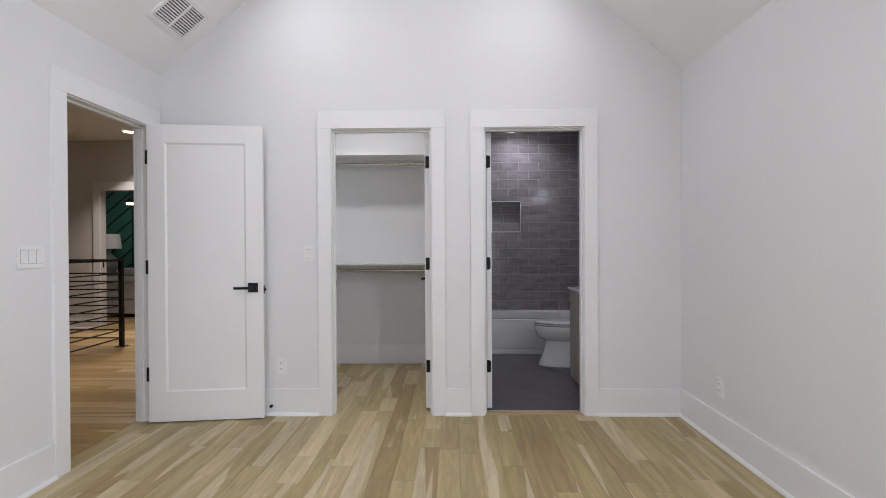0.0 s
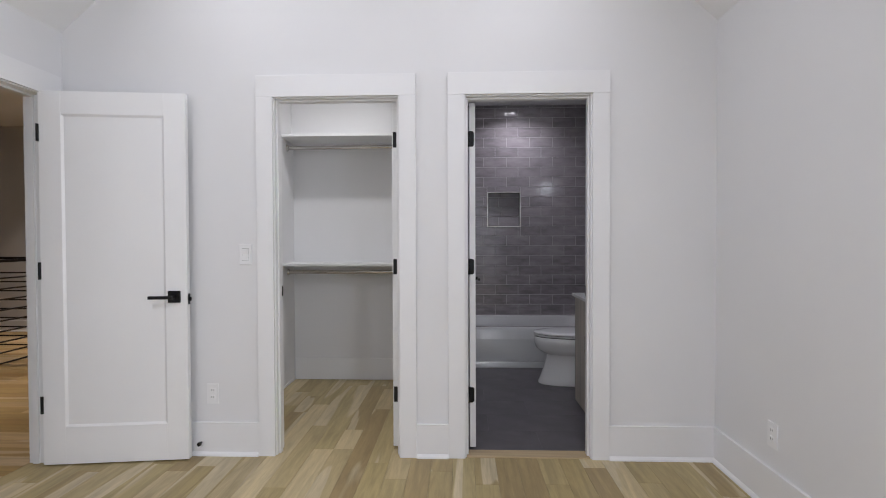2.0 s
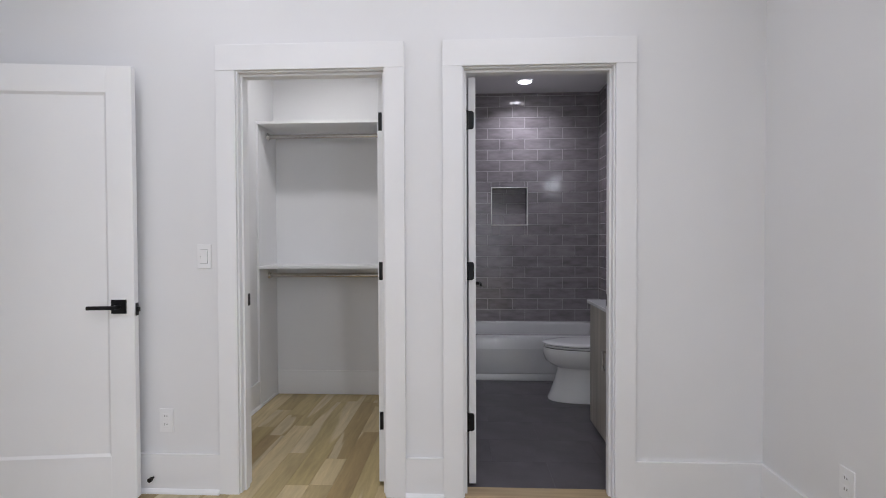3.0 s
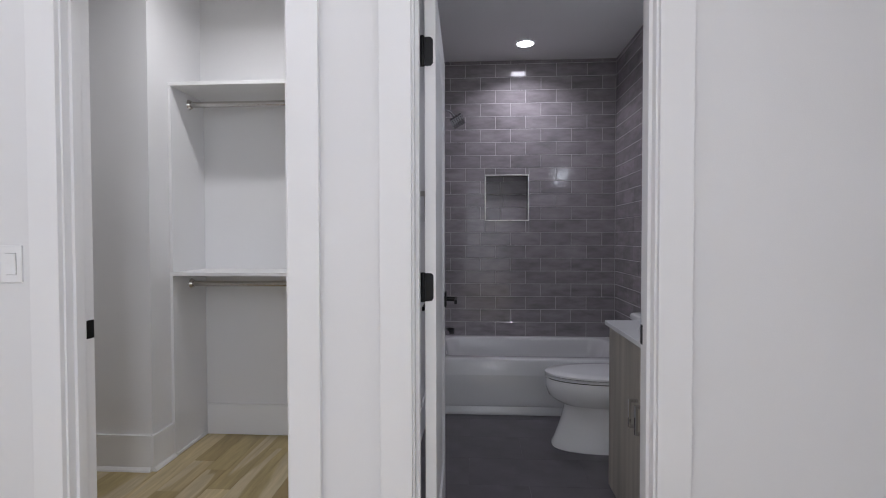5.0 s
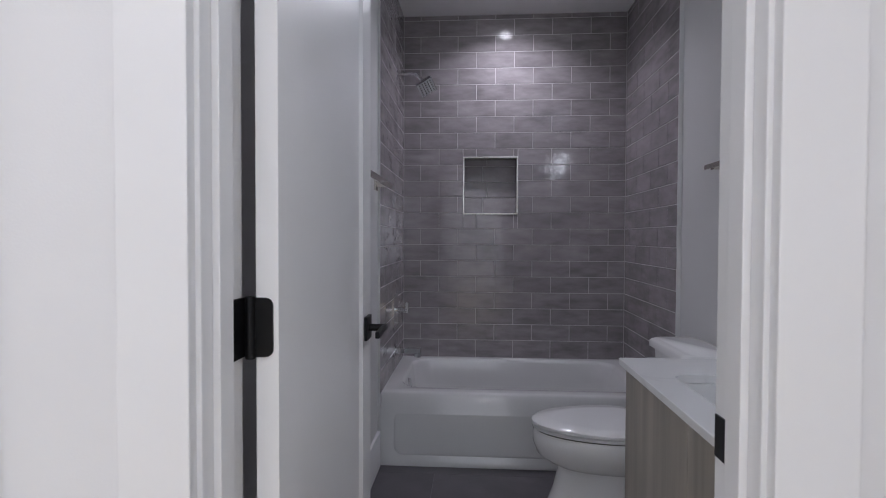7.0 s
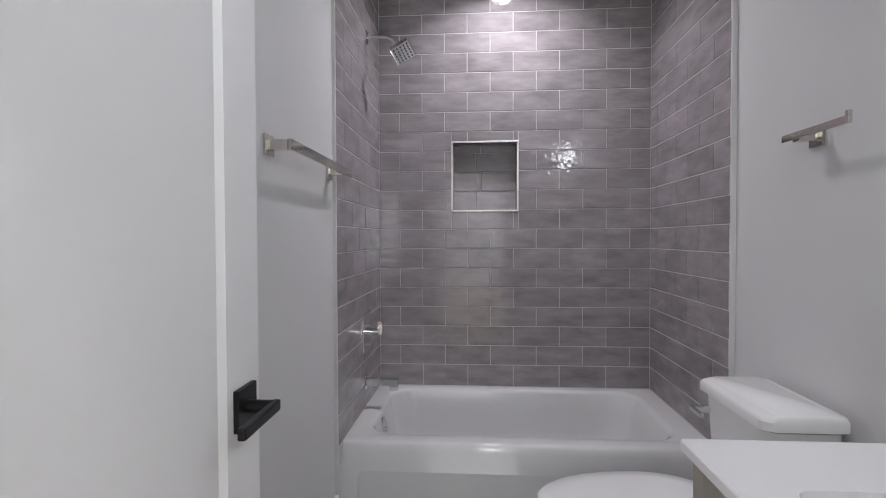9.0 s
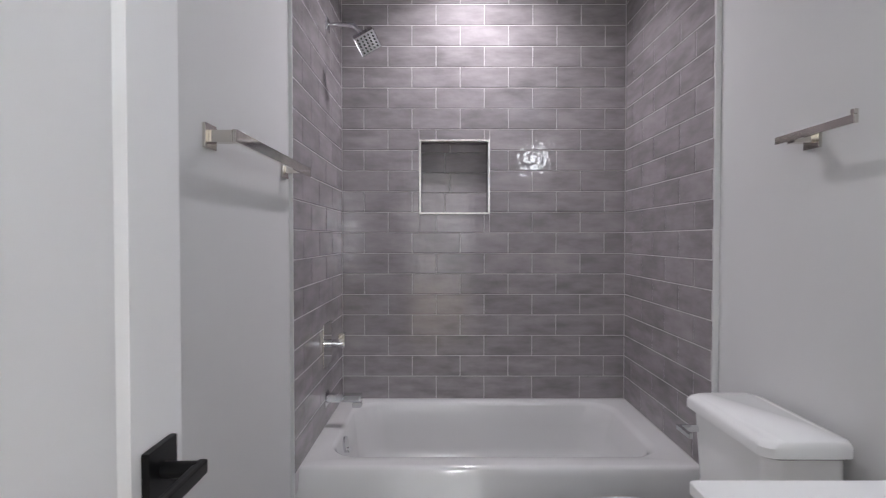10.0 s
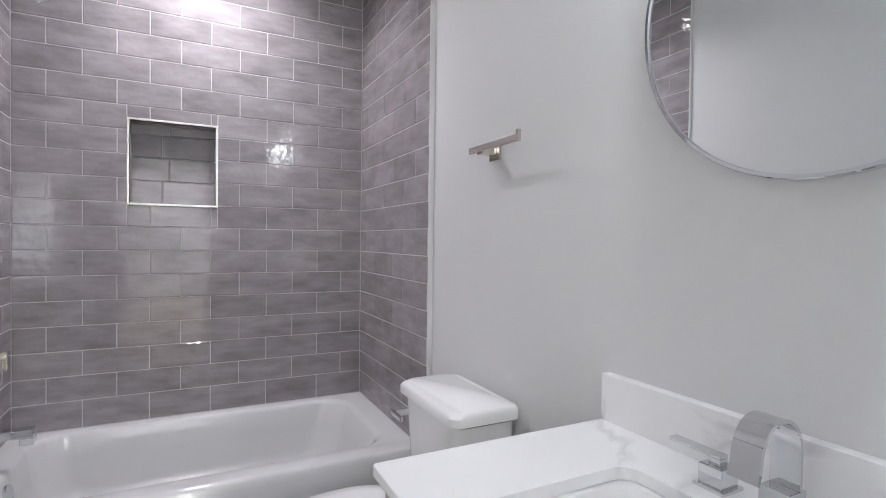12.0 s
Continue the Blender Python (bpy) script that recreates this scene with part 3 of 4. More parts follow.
# front pair washes the gable; the two rows behind are unseen added fill
for y, power in ((2.85, CAN_FRONT), (0.9, CAN_FILL), (-1.2, CAN_FILL)):
    for sx in (-1, 1):
        x = RIDGE_X + sx * 1.03
        can_light((x, y, EAVE + SLOPE * (1.8525 - 1.03)), power, BULB, tilt=sx * ang, spread=170)
can_light((0.956, 5.985, CEIL), CAN_BATH, BATH_BULB, color=VIOLET, spread=135)
can_light((-0.6, 4.25, CEIL), CAN_CLOSET, BULB, color=(1.0, 0.975, 0.93), spread=160)
can_light((-4.3, 6.75, HC), CAN_HALL, BULB, color=(1.0, 0.88, 0.78), spread=100)
# unseen lamp added to brighten the hall floor near the entry
can_light((-3.3, 4.6, HC), 9.0, BULB, color=(1.0, 0.9, 0.8), spread=100)

# ---- closet fittings ----
for nm, z in (("closet_shelf", 2.08), ("closet_shelf", 1.022)):
    s = thing(nm, (0, 0, 0), "white painted closet shelf across the alcove", "shelf", "closet shelves")
    part("board", box(-1.144, 4.712, z, CLX1 - 0.002, CLY - 0.001, z + 0.02, 0.002), SHELF, s)
side = thing("closet_side_panel", (0, 0, 0), "white painted closet side panel carrying shelves and rods", "panel")
part("panel", box(-1.144, 4.716, 0.0, -1.127, CLY - 0.001, 2.08, 0.001), WALL, side)
part("shoe_moulding", box(-1.127, 4.72, 0.0, -1.116, CLY - 0.016, 0.018, 0.004), TRIM, side)
for z in (2.022, 0.963):
    s = thing("closet_rod", (0, 4.90, z), "round brushed steel clothes rod under the shelf", "rod", "closet rods")
    part("bar", rod((-1.125, 0, 0), (CLX1 - 0.001, 0, 0), 0.0165, 24), ROD, s, smooth=True)
    part("flange", rod((-1.126, 0, 0), (-1.112, 0, 0), 0.03, 24, 0.022), ROD, s, smooth=True)
s = thing("corner_shelf", (0, 0, 0), "narrow white painted closet ledge with an end bracket", "shelf")
part("board", box(CLX0, 4.489, 1.77, -1.487, 4.544, 1.812, 0.002), SHELF, s)
part("end_bracket", box(-1.503, 4.489, 1.66, -1.487, 4.544, 1.77, 0.002), SHELF, s)

# ---- bathroom ----
# tub: apron, rim and basin
TUB0, RIM = 5.545, 0.378
tub = thing("bathtub", (0, 0, 0), "white alcove bathtub with a plain apron and rounded basin", "bathtub")
x0, x1, y1 = TX0 - 0.008, TX1 + 0.008, TY + 0.003
ap = [(5.484, 0.0), (5.484, 0.028), (5.492, 0.04), (5.512, 0.30), (5.536, 0.345), (TUB0 - 0.004, 0.366), (TUB0 + 0.006, 0.376), (TUB0 + 0.02, RIM), (TUB0 + 0.045, RIM), (TUB0 + 0.045, 0.33), (5.58, 0.0)]
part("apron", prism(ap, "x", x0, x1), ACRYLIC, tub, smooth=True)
slope = lambda z: 5.492 + (z - 0.04) * 0.077
panel = []
for inset, out in ((0.0, 0.001), (0.006, -0.004), (0.014, -0.006)):
    panel.append([(x, slope(z) + 0.001 + (out - 0.001) * min(1.0, (0.30 - z) / 0.2), z) for x, _, z in [(p[0], 0, p[1]) for p in rounded(x0 + 0.075 + inset, 0.055 + inset, x1 - 0.075 - inset, 0.30 - inset * 0.2, 0.05, 0)]])
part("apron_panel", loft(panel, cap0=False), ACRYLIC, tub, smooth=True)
ox0, oy0, ox1, oy1 = x0, TUB0 + 0.044, x1, y1
ix0, iy0, ix1, iy1 = TX0 + 0.075, TUB0 + 0.085, TX1 - 0.085, TY - 0.045
n = 12
rings = [rounded(ox0, oy0, ox1, oy1, 0.004, RIM - 0.3, n), rounded(ox0, oy0, ox1, oy1, 0.004, RIM, n)]
for inset, z, r in ((0.0, RIM, 0.13), (0.004, RIM - 0.0015, 0.13), (0.011, RIM - 0.008, 0.128), (0.016, RIM - 0.02, 0.126), (0.03, 0.26, 0.125), (0.045, 0.15, 0.13), (0.065, 0.095, 0.13), (0.1, 0.068, 0.13), (0.17, 0.06, 0.09)):
    rings.append(rounded(ix0 + inset, iy0 + inset * 0.8, ix1 - inset * 2.2, iy1 - inset * 0.8, r, z, n))
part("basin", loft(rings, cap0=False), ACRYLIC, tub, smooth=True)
ov = part("overflow_cap", rod((ix0 + 0.02, 5.905, 0.315), (ix0 + 0.034, 5.905, 0.318), 0.036, 28), CHROME, tub, "round chrome overflow cap", smooth=True)
part("lip", rod((ix0 + 0.034, 5.905, 0.29), (ix0 + 0.044, 5.905, 0.292), 0.012, 16), CHROME, ov, smooth=True)

# niche frame
fr = tagged(new("niche_trim"), "bright metal edge round the tiled shower niche", "trim", kind="structure")
w = 0.009
for r in ((NX0 - w, NZ0 - w, NX1 + w, NZ0), (NX0 - w, NZ1, NX1 + w, NZ1 + w), (NX0 - w, NZ0, NX0, NZ1), (NX1, NZ0, NX1 + w, NZ1)):
    part("edge_strip", box(r[0], TY - 0.004, r[1], r[2], TY + 0.03, r[3], 0.001), SATIN, fr)
for x, s in ((TX0, 1), (TX1, -1)):
    e = part("edge_strip", box(min(x - s * (0.0125 if s > 0 else 0.0195), x + s * 0.001), 5.464, 0.0, max(x - s * (0.0125 if s > 0 else 0.0195), x + s * 0.001), 5.4705, CEIL), BATH_WALL, fr)


# toilet
toilet = thing("toilet", (1.0, 5.02, 0), "white two-piece toilet with closed lid beside the tub", "toilet")
P = lambda cx, f, b, h, z, sq=2.0: egg(cx, 0, f, b, h, z, square=sq)
part("pedestal", loft([P(0.42, 0.40, 0.30, 0.15, 0, 2.6), P(0.42, 0.40, 0.30, 0.15, 0.012, 2.6), P(0.42, 0.385, 0.29, 0.14, 0.04, 2.5), P(0.42, 0.35, 0.29, 0.118, 0.14, 2.4), P(0.42, 0.328, 0.29, 0.106, 0.225, 2.3), P(0.42, 0.33, 0.29, 0.112, 0.248, 2.3),
                       P(0.41, 0.362, 0.29, 0.142, 0.268, 2.2), P(0.40, 0.395, 0.29, 0.168, 0.298, 2.15), P(0.395, 0.41, 0.29, 0.183, 0.35, 2.1), P(0.395, 0.41, 0.29, 0.184, 0.39, 2.1), P(0.395, 0.402, 0.28, 0.178, 0.4, 2.1)]), PORCELAIN, toilet, smooth=True)
part("seat", loft([P(0.34, 0.335, 0.19, 0.165, 0.399), P(0.34, 0.335, 0.19, 0.165, 0.406), P(0.34, 0.356, 0.2, 0.184, 0.408), P(0.34, 0.358, 0.2, 0.186, 0.417), P(0.34, 0.352, 0.19, 0.18, 0.42), P(0.34, 0.335, 0.19, 0.165, 0.4225)]), SEAT, toilet, "white plastic seat", smooth=True)
# dark ring added as the shade in the gaps above and below the seat
part("seat_gap_shade", loft([P(0.34, 0.345, 0.19, 0.173, 0.4), P(0.34, 0.345, 0.19, 0.173, 0.4265)]), SLOT, toilet, "dark strip standing in for shade in the seat gaps")
part("seat_lid", loft([P(0.34, 0.335, 0.19, 0.165, 0.422), P(0.34, 0.335, 0.19, 0.165, 0.4255), P(0.34, 0.36, 0.21, 0.188, 0.427), P(0.34, 0.36, 0.21, 0.188, 0.437), P(0.34, 0.35, 0.2, 0.178, 0.444), P(0.34, 0.27, 0.15, 0.13, 0.448)]), SEAT, toilet, "closed white plastic lid", smooth=True)
R = lambda a, b, c, d, r, z: rounded(a, b, c, d, r, z)
tank = part("tank", loft([R(0.575, -0.175, 0.745, 0.175, 0.04, 0.38), R(0.565, -0.18, 0.745, 0.18, 0.04, 0.42), R(0.545, -0.187, 0.745, 0.187, 0.04, 0.72)]), PORCELAIN, toilet, smooth=True)


def bowed(x0, y0, x1, y1, r, z, bow=0.022):
    return [(x - bow * (1 - (y / y1) ** 2) if x < (x0 + x1) / 2 else x, y, z) for x, y, z in rounded(x0, y0, x1, y1, r, z)]


part("tank_lid", loft([bowed(0.545, -0.19, 0.75, 0.19, 0.03, 0.72), bowed(0.533, -0.2, 0.752, 0.2, 0.03, 0.727), bowed(0.533, -0.2, 0.752, 0.2, 0.03, 0.75), bowed(0.54, -0.193, 0.748, 0.193, 0.03, 0.76), bowed(0.56, -0.19, 0.73, 0.19, 0.03, 0.764)]), PORCELAIN, toilet, smooth=True)
lv = part("flush_lever", rod((0.56, 0.15, 0.668), (0.5, 0.15, 0.668), 0.011, 16), CHROME, tank, "chrome flush lever", smooth=True)
part("lever_arm", box(0.492, 0.085, 0.66, 0.503, 0.168, 0.676, 0.003), CHROME, lv)

# vanity cabinet with two doors
VX, VY0, VY1, VZ = 1.199, GB + 0.004, 4.514, 0.827
van = thing("vanity_cabinet", (0, 0, 0), "grey wood-grain vanity cabinet with two doors", "cabinet")
part("body", boxes([(VX + 0.04, VY1 - 0.032, 0.0, BATH1 - 0.001, VY1 - 0.014, VZ - 0.0225), (VX + 0.04, VY0, 0.0, BATH1 - 0.001, VY0 + 0.018, VZ - 0.0225),
                    (VX + 0.04, VY0 + 0.018, 0.0, BATH1 - 0.02, VY1 - 0.032, 0.1), (BATH1 - 0.02, VY0 + 0.018, 0.0, BATH1 - 0.001, VY1 - 0.032, VZ - 0.0225)], 0.001), LAMINATE, van)
ym = 4.03
for a, b, h in ((VY0 + 0.002, ym - 0.0015, ym - 0.04), (ym + 0.0015, VY1 - 0.016, ym + 0.04)):
    d = part("door", box(VX + 0.02, a, 0.02, VX + 0.039, b, VZ - 0.026, 0.0012), LAMINATE, van)
    g = bmesh.new()
    z0, z1 = 0.462, 0.578
    for row in ((VX - 0.016, h - 0.008, z0, VX - 0.006, h + 0.008, z1), (VX - 0.008, h - 0.008, z0, VX + 0.02, h + 0.008, z0 + 0.011), (VX - 0.008, h - 0.008, z1 - 0.011, VX + 0.02, h + 0.008, z1)):
        add_box(g, *row, 0.0012)
    part("pull_handle", g, CHROME, d, "square polished pull handle")
top = thing("countertop", (0, 0, 0), "white quartz countertop with grey veins and sink cutout", "countertop")
SX0, SY0, SX1, SY1 = 1.29, 3.80, 1.615, 4.315
n = 10
part("slab", loft([rounded(VX + 0.002, VY0, BATH1 - 0.001, VY1, 0.006, VZ - 0.022, n), rounded(VX, VY0, BATH1 - 0.001, VY1, 0.008, VZ - 0.02, n), rounded(VX, VY0, BATH1 - 0.001, VY1, 0.008, VZ - 0.002, n),
                   rounded(VX + 0.002, VY0 + 0.002, BATH1 - 0.001, VY1 - 0.002, 0.006, VZ, n), rounded(SX0, SY0, SX1, SY1, 0.035, VZ, n), rounded(SX0 + 0.001, SY0 + 0.001, SX1 - 0.001, SY1 - 0.001, 0.035, VZ - 0.022, n)], cap0=False, cap1=False), QUARTZ, top)
part("backsplash", box(BATH1 - 0.026, VY0, VZ, BATH1 - 0.001, VY1, VZ + 0.104, 0.0015), QUARTZ, top, "white quartz backsplash strip")
sink = thing("undermount_sink", (0, 0, 0), "white porcelain undermount sink in the vanity", "sink")
basin = [rounded(SX0 - 0.004 + i, SY0 - 0.004 + i, SX1 + 0.004 - i, SY1 + 0.004 - i, r, z, n) for i, z, r in ((0.0, VZ - 0.0225, 0.04), (0.012, VZ - 0.026, 0.045), (0.02, VZ - 0.05, 0.05), (0.03, VZ - 0.12, 0.06), (0.06, VZ - 0.15, 0.06), (0.12, VZ - 0.16, 0.04))]
part("bowl", loft(basin, cap0=False), PORCELAIN, sink, smooth=True)
part("drain", rod((1.45, 4.06, VZ - 0.161), (1.45, 4.06, VZ - 0.156), 0.022, 24), CHROME, sink, smooth=True)

# faucet with a ribbon spout and two lever handles
FY = 4.088
fau = thing("faucet", (1.685, FY, VZ), "chrome widespread faucet with a wide arched ribbon spout", "faucet")
part("spout_base", boxes([(-0.027, -0.027, 0, 0.027, 0.027, 0.006), (-0.021, -0.022, 0.006, 0.021, 0.022, 0.045)], 0.001), CHROME, fau)
arc = [(0.011, 0.045), (0.012, 0.08), (0.012, 0.105)]
for i in range(1, 15):
    a = math.pi * i / 14 * 0.92
    arc.append((-0.038 + 0.05 * math.cos(a), 0.105 + 0.052 * math.sin(a)))
arc += [(-0.092, 0.088), (-0.096, 0.074)]
th = 0.006
ribbon = []
for i, (x, z) in enumerate(arc):
    ax, az = arc[max(i - 1, 0)]
    bx, bz = arc[min(i + 1, len(arc) - 1)]
    nn = Vector((az - bz, bx - ax)).normalized() * th
    ribbon.append([(x, -0.0215, z), (x, 0.0215, z), (x + nn.x, 0.0215, z + nn.y), (x + nn.x, -0.0215, z + nn.y)])
part("spout", loft(ribbon), CHROME, fau, smooth=True)
for s in (-1, 1):
    h = part("handle", boxes([(-0.027, s * 0.1 - 0.027, 0, 0.027, s * 0.1 + 0.027, 0.006), (-0.021, s * 0.1 - 0.021, 0.006, 0.021, s * 0.1 + 0.021, 0.038)], 0.001), CHROME, fau)
    part("lever", boxes([(-0.01, s * 0.1 - 0.01, 0.038, 0.01, s * 0.1 + 0.01, 0.05), (-0.011, min(s * 0.09, s * 0.187), 0.05, 0.011, max(s * 0.09, s * 0.187), 0.056)], 0.001), CHROME, h)

# round mirror
mir = thing("round_mirror", (BATH1 - 0.001, 4.085, 1.66), "round wall mirror with a thin silver metal frame", "mirror")
n = 96
ring = lambda r, x: [(x, r * math.cos(2 * math.pi * i / n), r * math.sin(2 * math.pi * i / n)) for i in range(n)]
part("mirror_frame", loft([ring(0.331, 0), ring(0.331, -0.018), ring(0.329, -0.02), ring(0.323, -0.02), ring(0.322, -0.014)], cap0=False, cap1=False), CHROME, mir, smooth=True)
part("glass", rod((-0.004, 0, 0), (-0.015, 0, 0), 0.3225, 96), MIRROR, mir)

# vanity light over the mirror
vl = thing("vanity_light", (BATH1 - 0.001, 4.085, 2.09), "chrome vanity bar light with three frosted glass shades, lit", "wall lamp")
part("back_plate", box(-0.02, -0.22, -0.03, 0, 0.22, 0.03, 0.002), CHROME, vl)
for y in (-0.17, 0, 0.17):
    a = part("arm", rod((-0.02, y, 0), (-0.1, y, 0), 0.008, 14), CHROME, vl, smooth=True)
    part("shade", rod((-0.1, y, -0.13), (-0.1, y, 0.01), 0.04, 28), VANITY_BULB, vl, "frosted white glass shade, lit", smooth=True)


# towel bar, paper holder
def post(root, x, y, z, side):
    part("wall_plate", box(min(x, x + side * 0.008), y - 0.029, z - 0.029, max(x, x + side * 0.008), y + 0.029, z + 0.029, 0.0012), NICKEL, root)
    part("post", box(min(x + side * 0.008, x + side * 0.062), y - 0.014, z - 0.014, max(x + side * 0.008, x + side * 0.062), y + 0.014, z + 0.014, 0.001), NICKEL, root)


tb = thing("towel_bar", (0, 0, 0), "square polished nickel towel bar on the painted wall", "towel bar")
for y in (4.845, 5.405):
    post(tb, BATH0, y, 1.482, 1)
part("bar", box(BATH0 + 0.062, 4.833, 1.468, BATH0 + 0.072, 5.49, 1.498, 0.0012), NICKEL, tb)
tp = thing("paper_holder", (0, 0, 0), "square polished nickel toilet paper bar on the wall", "paper holder")
post(tp, BATH1, 5.01, 1.512, -1)
part("bar", boxes([(BATH1 - 0.072, 4.79, 1.503, BATH1 - 0.062, 5.06, 1.523), (BATH1 - 0.072, 4.79, 1.523, BATH1 - 0.062, 4.802, 1.535)], 0.0012), NICKEL, tp)

# shower fittings on the west tiled wall
sh = thing("shower_fixture", (TX0, 6.018, 2.24), "square chrome shower head on a bent arm", "shower")
part("wall_flange", box(0, -0.028, -0.028, 0.008, 0.028, 0.028, 0.0015), CHROME, sh)
pts = [Vector((0.008, 0, 0)), Vector((0.09, 0, 0.002)), Vector((0.125, -0.005, -0.006)), Vector((0.15, -0.012, -0.03)), Vector((0.165, -0.018, -0.052))]
rings = []
for i, p in enumerate(pts):
    t_ = (pts[min(i + 1, 4)] - pts[max(i - 1, 0)]).normalized()
    q = t_.to_track_quat("Z", "Y")
    rings.append([tuple(p + q @ Vector((0.0105 * math.cos(a * math.pi / 8), 0.0105 * math.sin(a * math.pi / 8), 0))) for a in range(16)])
part("arm", loft(rings), CHROME, sh, smooth=True)
head = box(-0.052, -0.052, -0.014, 0.052, 0.052, 0.01, 0.003)
bmesh.ops.transform(head, matrix=pose(0.19, -0.03, -0.088, -34, -30, 0), verts=head.verts)
hd = part("spray_head", head, CHROME, sh)
noz = bmesh.new()
for i in range(-2, 3):
    for j in range(-2, 3):
        bmesh.ops.create_cone(noz, cap_ends=True, segments=8, radius1=0.004, radius2=0.003, depth=0.003, matrix=pose(0.19, -0.03, -0.088, -34, -30, 0) @ pose(i * 0.018, j * 0.018, -0.0155))
tagged(part("nozzles", noz, DUCT, hd), kind="stuff")
va = thing("shower_valve", (TX0, 5.975, 0.758), "square chrome shower valve with a single lever", "shower valve")
part("wall_plate", box(0, -0.08, -0.098, 0.007, 0.08, 0.098, 0.002), CHROME, va)
kn = part("handle", rod((0.007, 0, 0), (0.075, 0, 0), 0.019, 24), CHROME, va, smooth=True)
part("lever", box(0.06, -0.015, -0.016, 0.088, 0.015, 0.05, 0.002), CHROME, kn)
sp = thing("tub_spout", (TX0, 5.965, 0.505), "square chrome tub spout", "tub spout")
part("wall_plate", box(0, -0.034, -0.034, 0.006, 0.034, 0.034, 0.0015), CHROME, sp)
part("spout_body", boxes([(0.006, -0.024, -0.012, 0.165, 0.024, 0.02), (0.125, -0.024, -0.036, 0.165, 0.024, -0.012)], 0.002), CHROME, sp)

# ---- hall and green room ----
rail = thing("stair_railing", (0, 0, 0), "dark metal stair railing with thin horizontal rods", "railing")
RX, RY0, RY1 = -3.89, 4.92, 5.95
for x, y in ((RX, RY0), (RX, RY1), (-6.2, RY1)):
    part("post", box(x - 0.022, y - 0.022, 0, x + 0.022, y + 0.022, 1.04, 0.002), IRON, rail)
    part("base_plate", box(x - 0.06, y - 0.06, -0.001, x + 0.06, y + 0.06, 0.008, 0.002), IRON, rail)
part("top_rail", box(RX - 0.024, RY0 - 0.022, 1.04, RX + 0.024, RY1 + 0.022, 1.066, 0.002), IRON, rail)
part("top_rail", box(-6.2, RY1 - 0.024, 1.04, RX - 0.024, RY1 + 0.024, 1.065, 0.002), IRON, rail)
for i in range(9):
    z = 0.105 + i * 0.0985
    part("rod", rod((RX, RY0, z), (RX, RY1, z), 0.008, 10), IRON, rail)
    part("rod", rod((-6.2, RY1, z), (RX, RY1, z), 0.008, 10), IRON, rail)
pic = thing("framed_picture", (-6.55, HW, 1.63), "abstract print in a deep black frame on the hall wall", "picture")
part("picture_frame", boxes([(-0.42, -0.05, -0.43, -0.39, 0, 0.43), (0.39, -0.05, -0.43, 0.42, 0, 0.43), (-0.39, -0.05, -0.43, 0.39, 0, -0.4), (-0.39, -0.05, 0.4, 0.39, 0, 0.43)], 0.002), BLACK, pic)
part("print", box(-0.39, -0.03, -0.4, 0.39, -0.005, 0.4), ART, pic)
cs = tagged(new("door_frame_hall"), "off-white casing round the far doorway", "door frame", kind="structure")
for r in ((OPX0 - 0.1, 0, OPX0, 2.06), (OPX1, 0, OPX1 + 0.1, 2.06), (OPX0 - 0.1, 2.06, OPX1 + 0.1, 2.18)):
    part("casing_board", box(r[0], HW - 0.02, r[1], r[2], HW, r[3], 0.002), TRIM, cs)
part("strike_plate", box(OPX0 - 0.001, HW + 0.04, 0.9, OPX0 + 0.003, HW + 0.07, 1.0), BLACK, cs)
chev = tagged(new("chevron_battens"), "dark green battens in a chevron on the green wall", "wall panel", kind="structure")
for c in range(8):
    x = -8.6 + c * 0.62
    part("upright", box(x - 0.012, 10.575, 0, x + 0.012, 10.6, HC), GREEN_DARK, chev)
    for k in range(9):
        z = 0.05 + k * 0.31
        sgn = 1 if c % 2 else -1
        b = box(-0.40, -0.022, -0.012, 0.40, 0, 0.012)
        bmesh.ops.transform(b, matrix=pose(x + 0.31, 10.6, z + 0.25, 0, sgn * 40, 0), verts=b.verts)
        part("batten", b, GREEN_DARK, chev)
ns = thing("nightstand", (-7.05, 10.2, 0), "pale nightstand beside the far bed", "nightstand")
part("body", box(-0.28, -0.25, 0.12, 0.28, 0.25, 0.62, 0.004), LINEN, ns)
for x in (-0.24, 0.24):
    for y in (-0.21, 0.21):
        part("leg", rod((x, y, 0), (x, y, 0.12), 0.018, 10), IRON, ns)
lam = thing("table_lamp", (-6.95, 10.15, 0.62), "blue-grey ceramic table lamp with a white drum shade", "table lamp")
part("lamp_base", loft([[(r * math.cos(a * math.pi / 12), r * math.sin(a * math.pi / 12), z) for a in range(24)] for r, z in ((0.09, 0), (0.1, 0.02), (0.17, 0.15), (0.18, 0.24), (0.12, 0.38), (0.04, 0.46), (0.02, 0.6))]), CERAMIC, lam, smooth=True)
part("shade", loft([[(r * math.cos(a * math.pi / 16), r * math.sin(a * math.pi / 16), z) for a in range(32)] for r, z in ((0.23, 0.56), (0.19, 0.86))], cap0=False, cap1=False), SHADE, lam, smooth=True)
bed = thing("bed", (-6.0, 9.4, 0), "made bed with pale grey bedding", "bed")
part("mattress", box(-0.8, -1.0, 0.3, 0.8, 1.0, 0.62, 0.05), LINEN, bed)
part("bed_base", box(-0.78, -0.98, 0.06, 0.78, 0.98, 0.3, 0.02), LINEN, bed)
part("pillow", box(-0.7, 0.55, 0.62, -0.05, 0.95, 0.78, 0.06), LINEN, bed)
for x in (-0.7, 0.7):
    part("leg", box(x - 0.03, -0.03, 0, x + 0.03, 0.03, 0.06), IRON, bed)
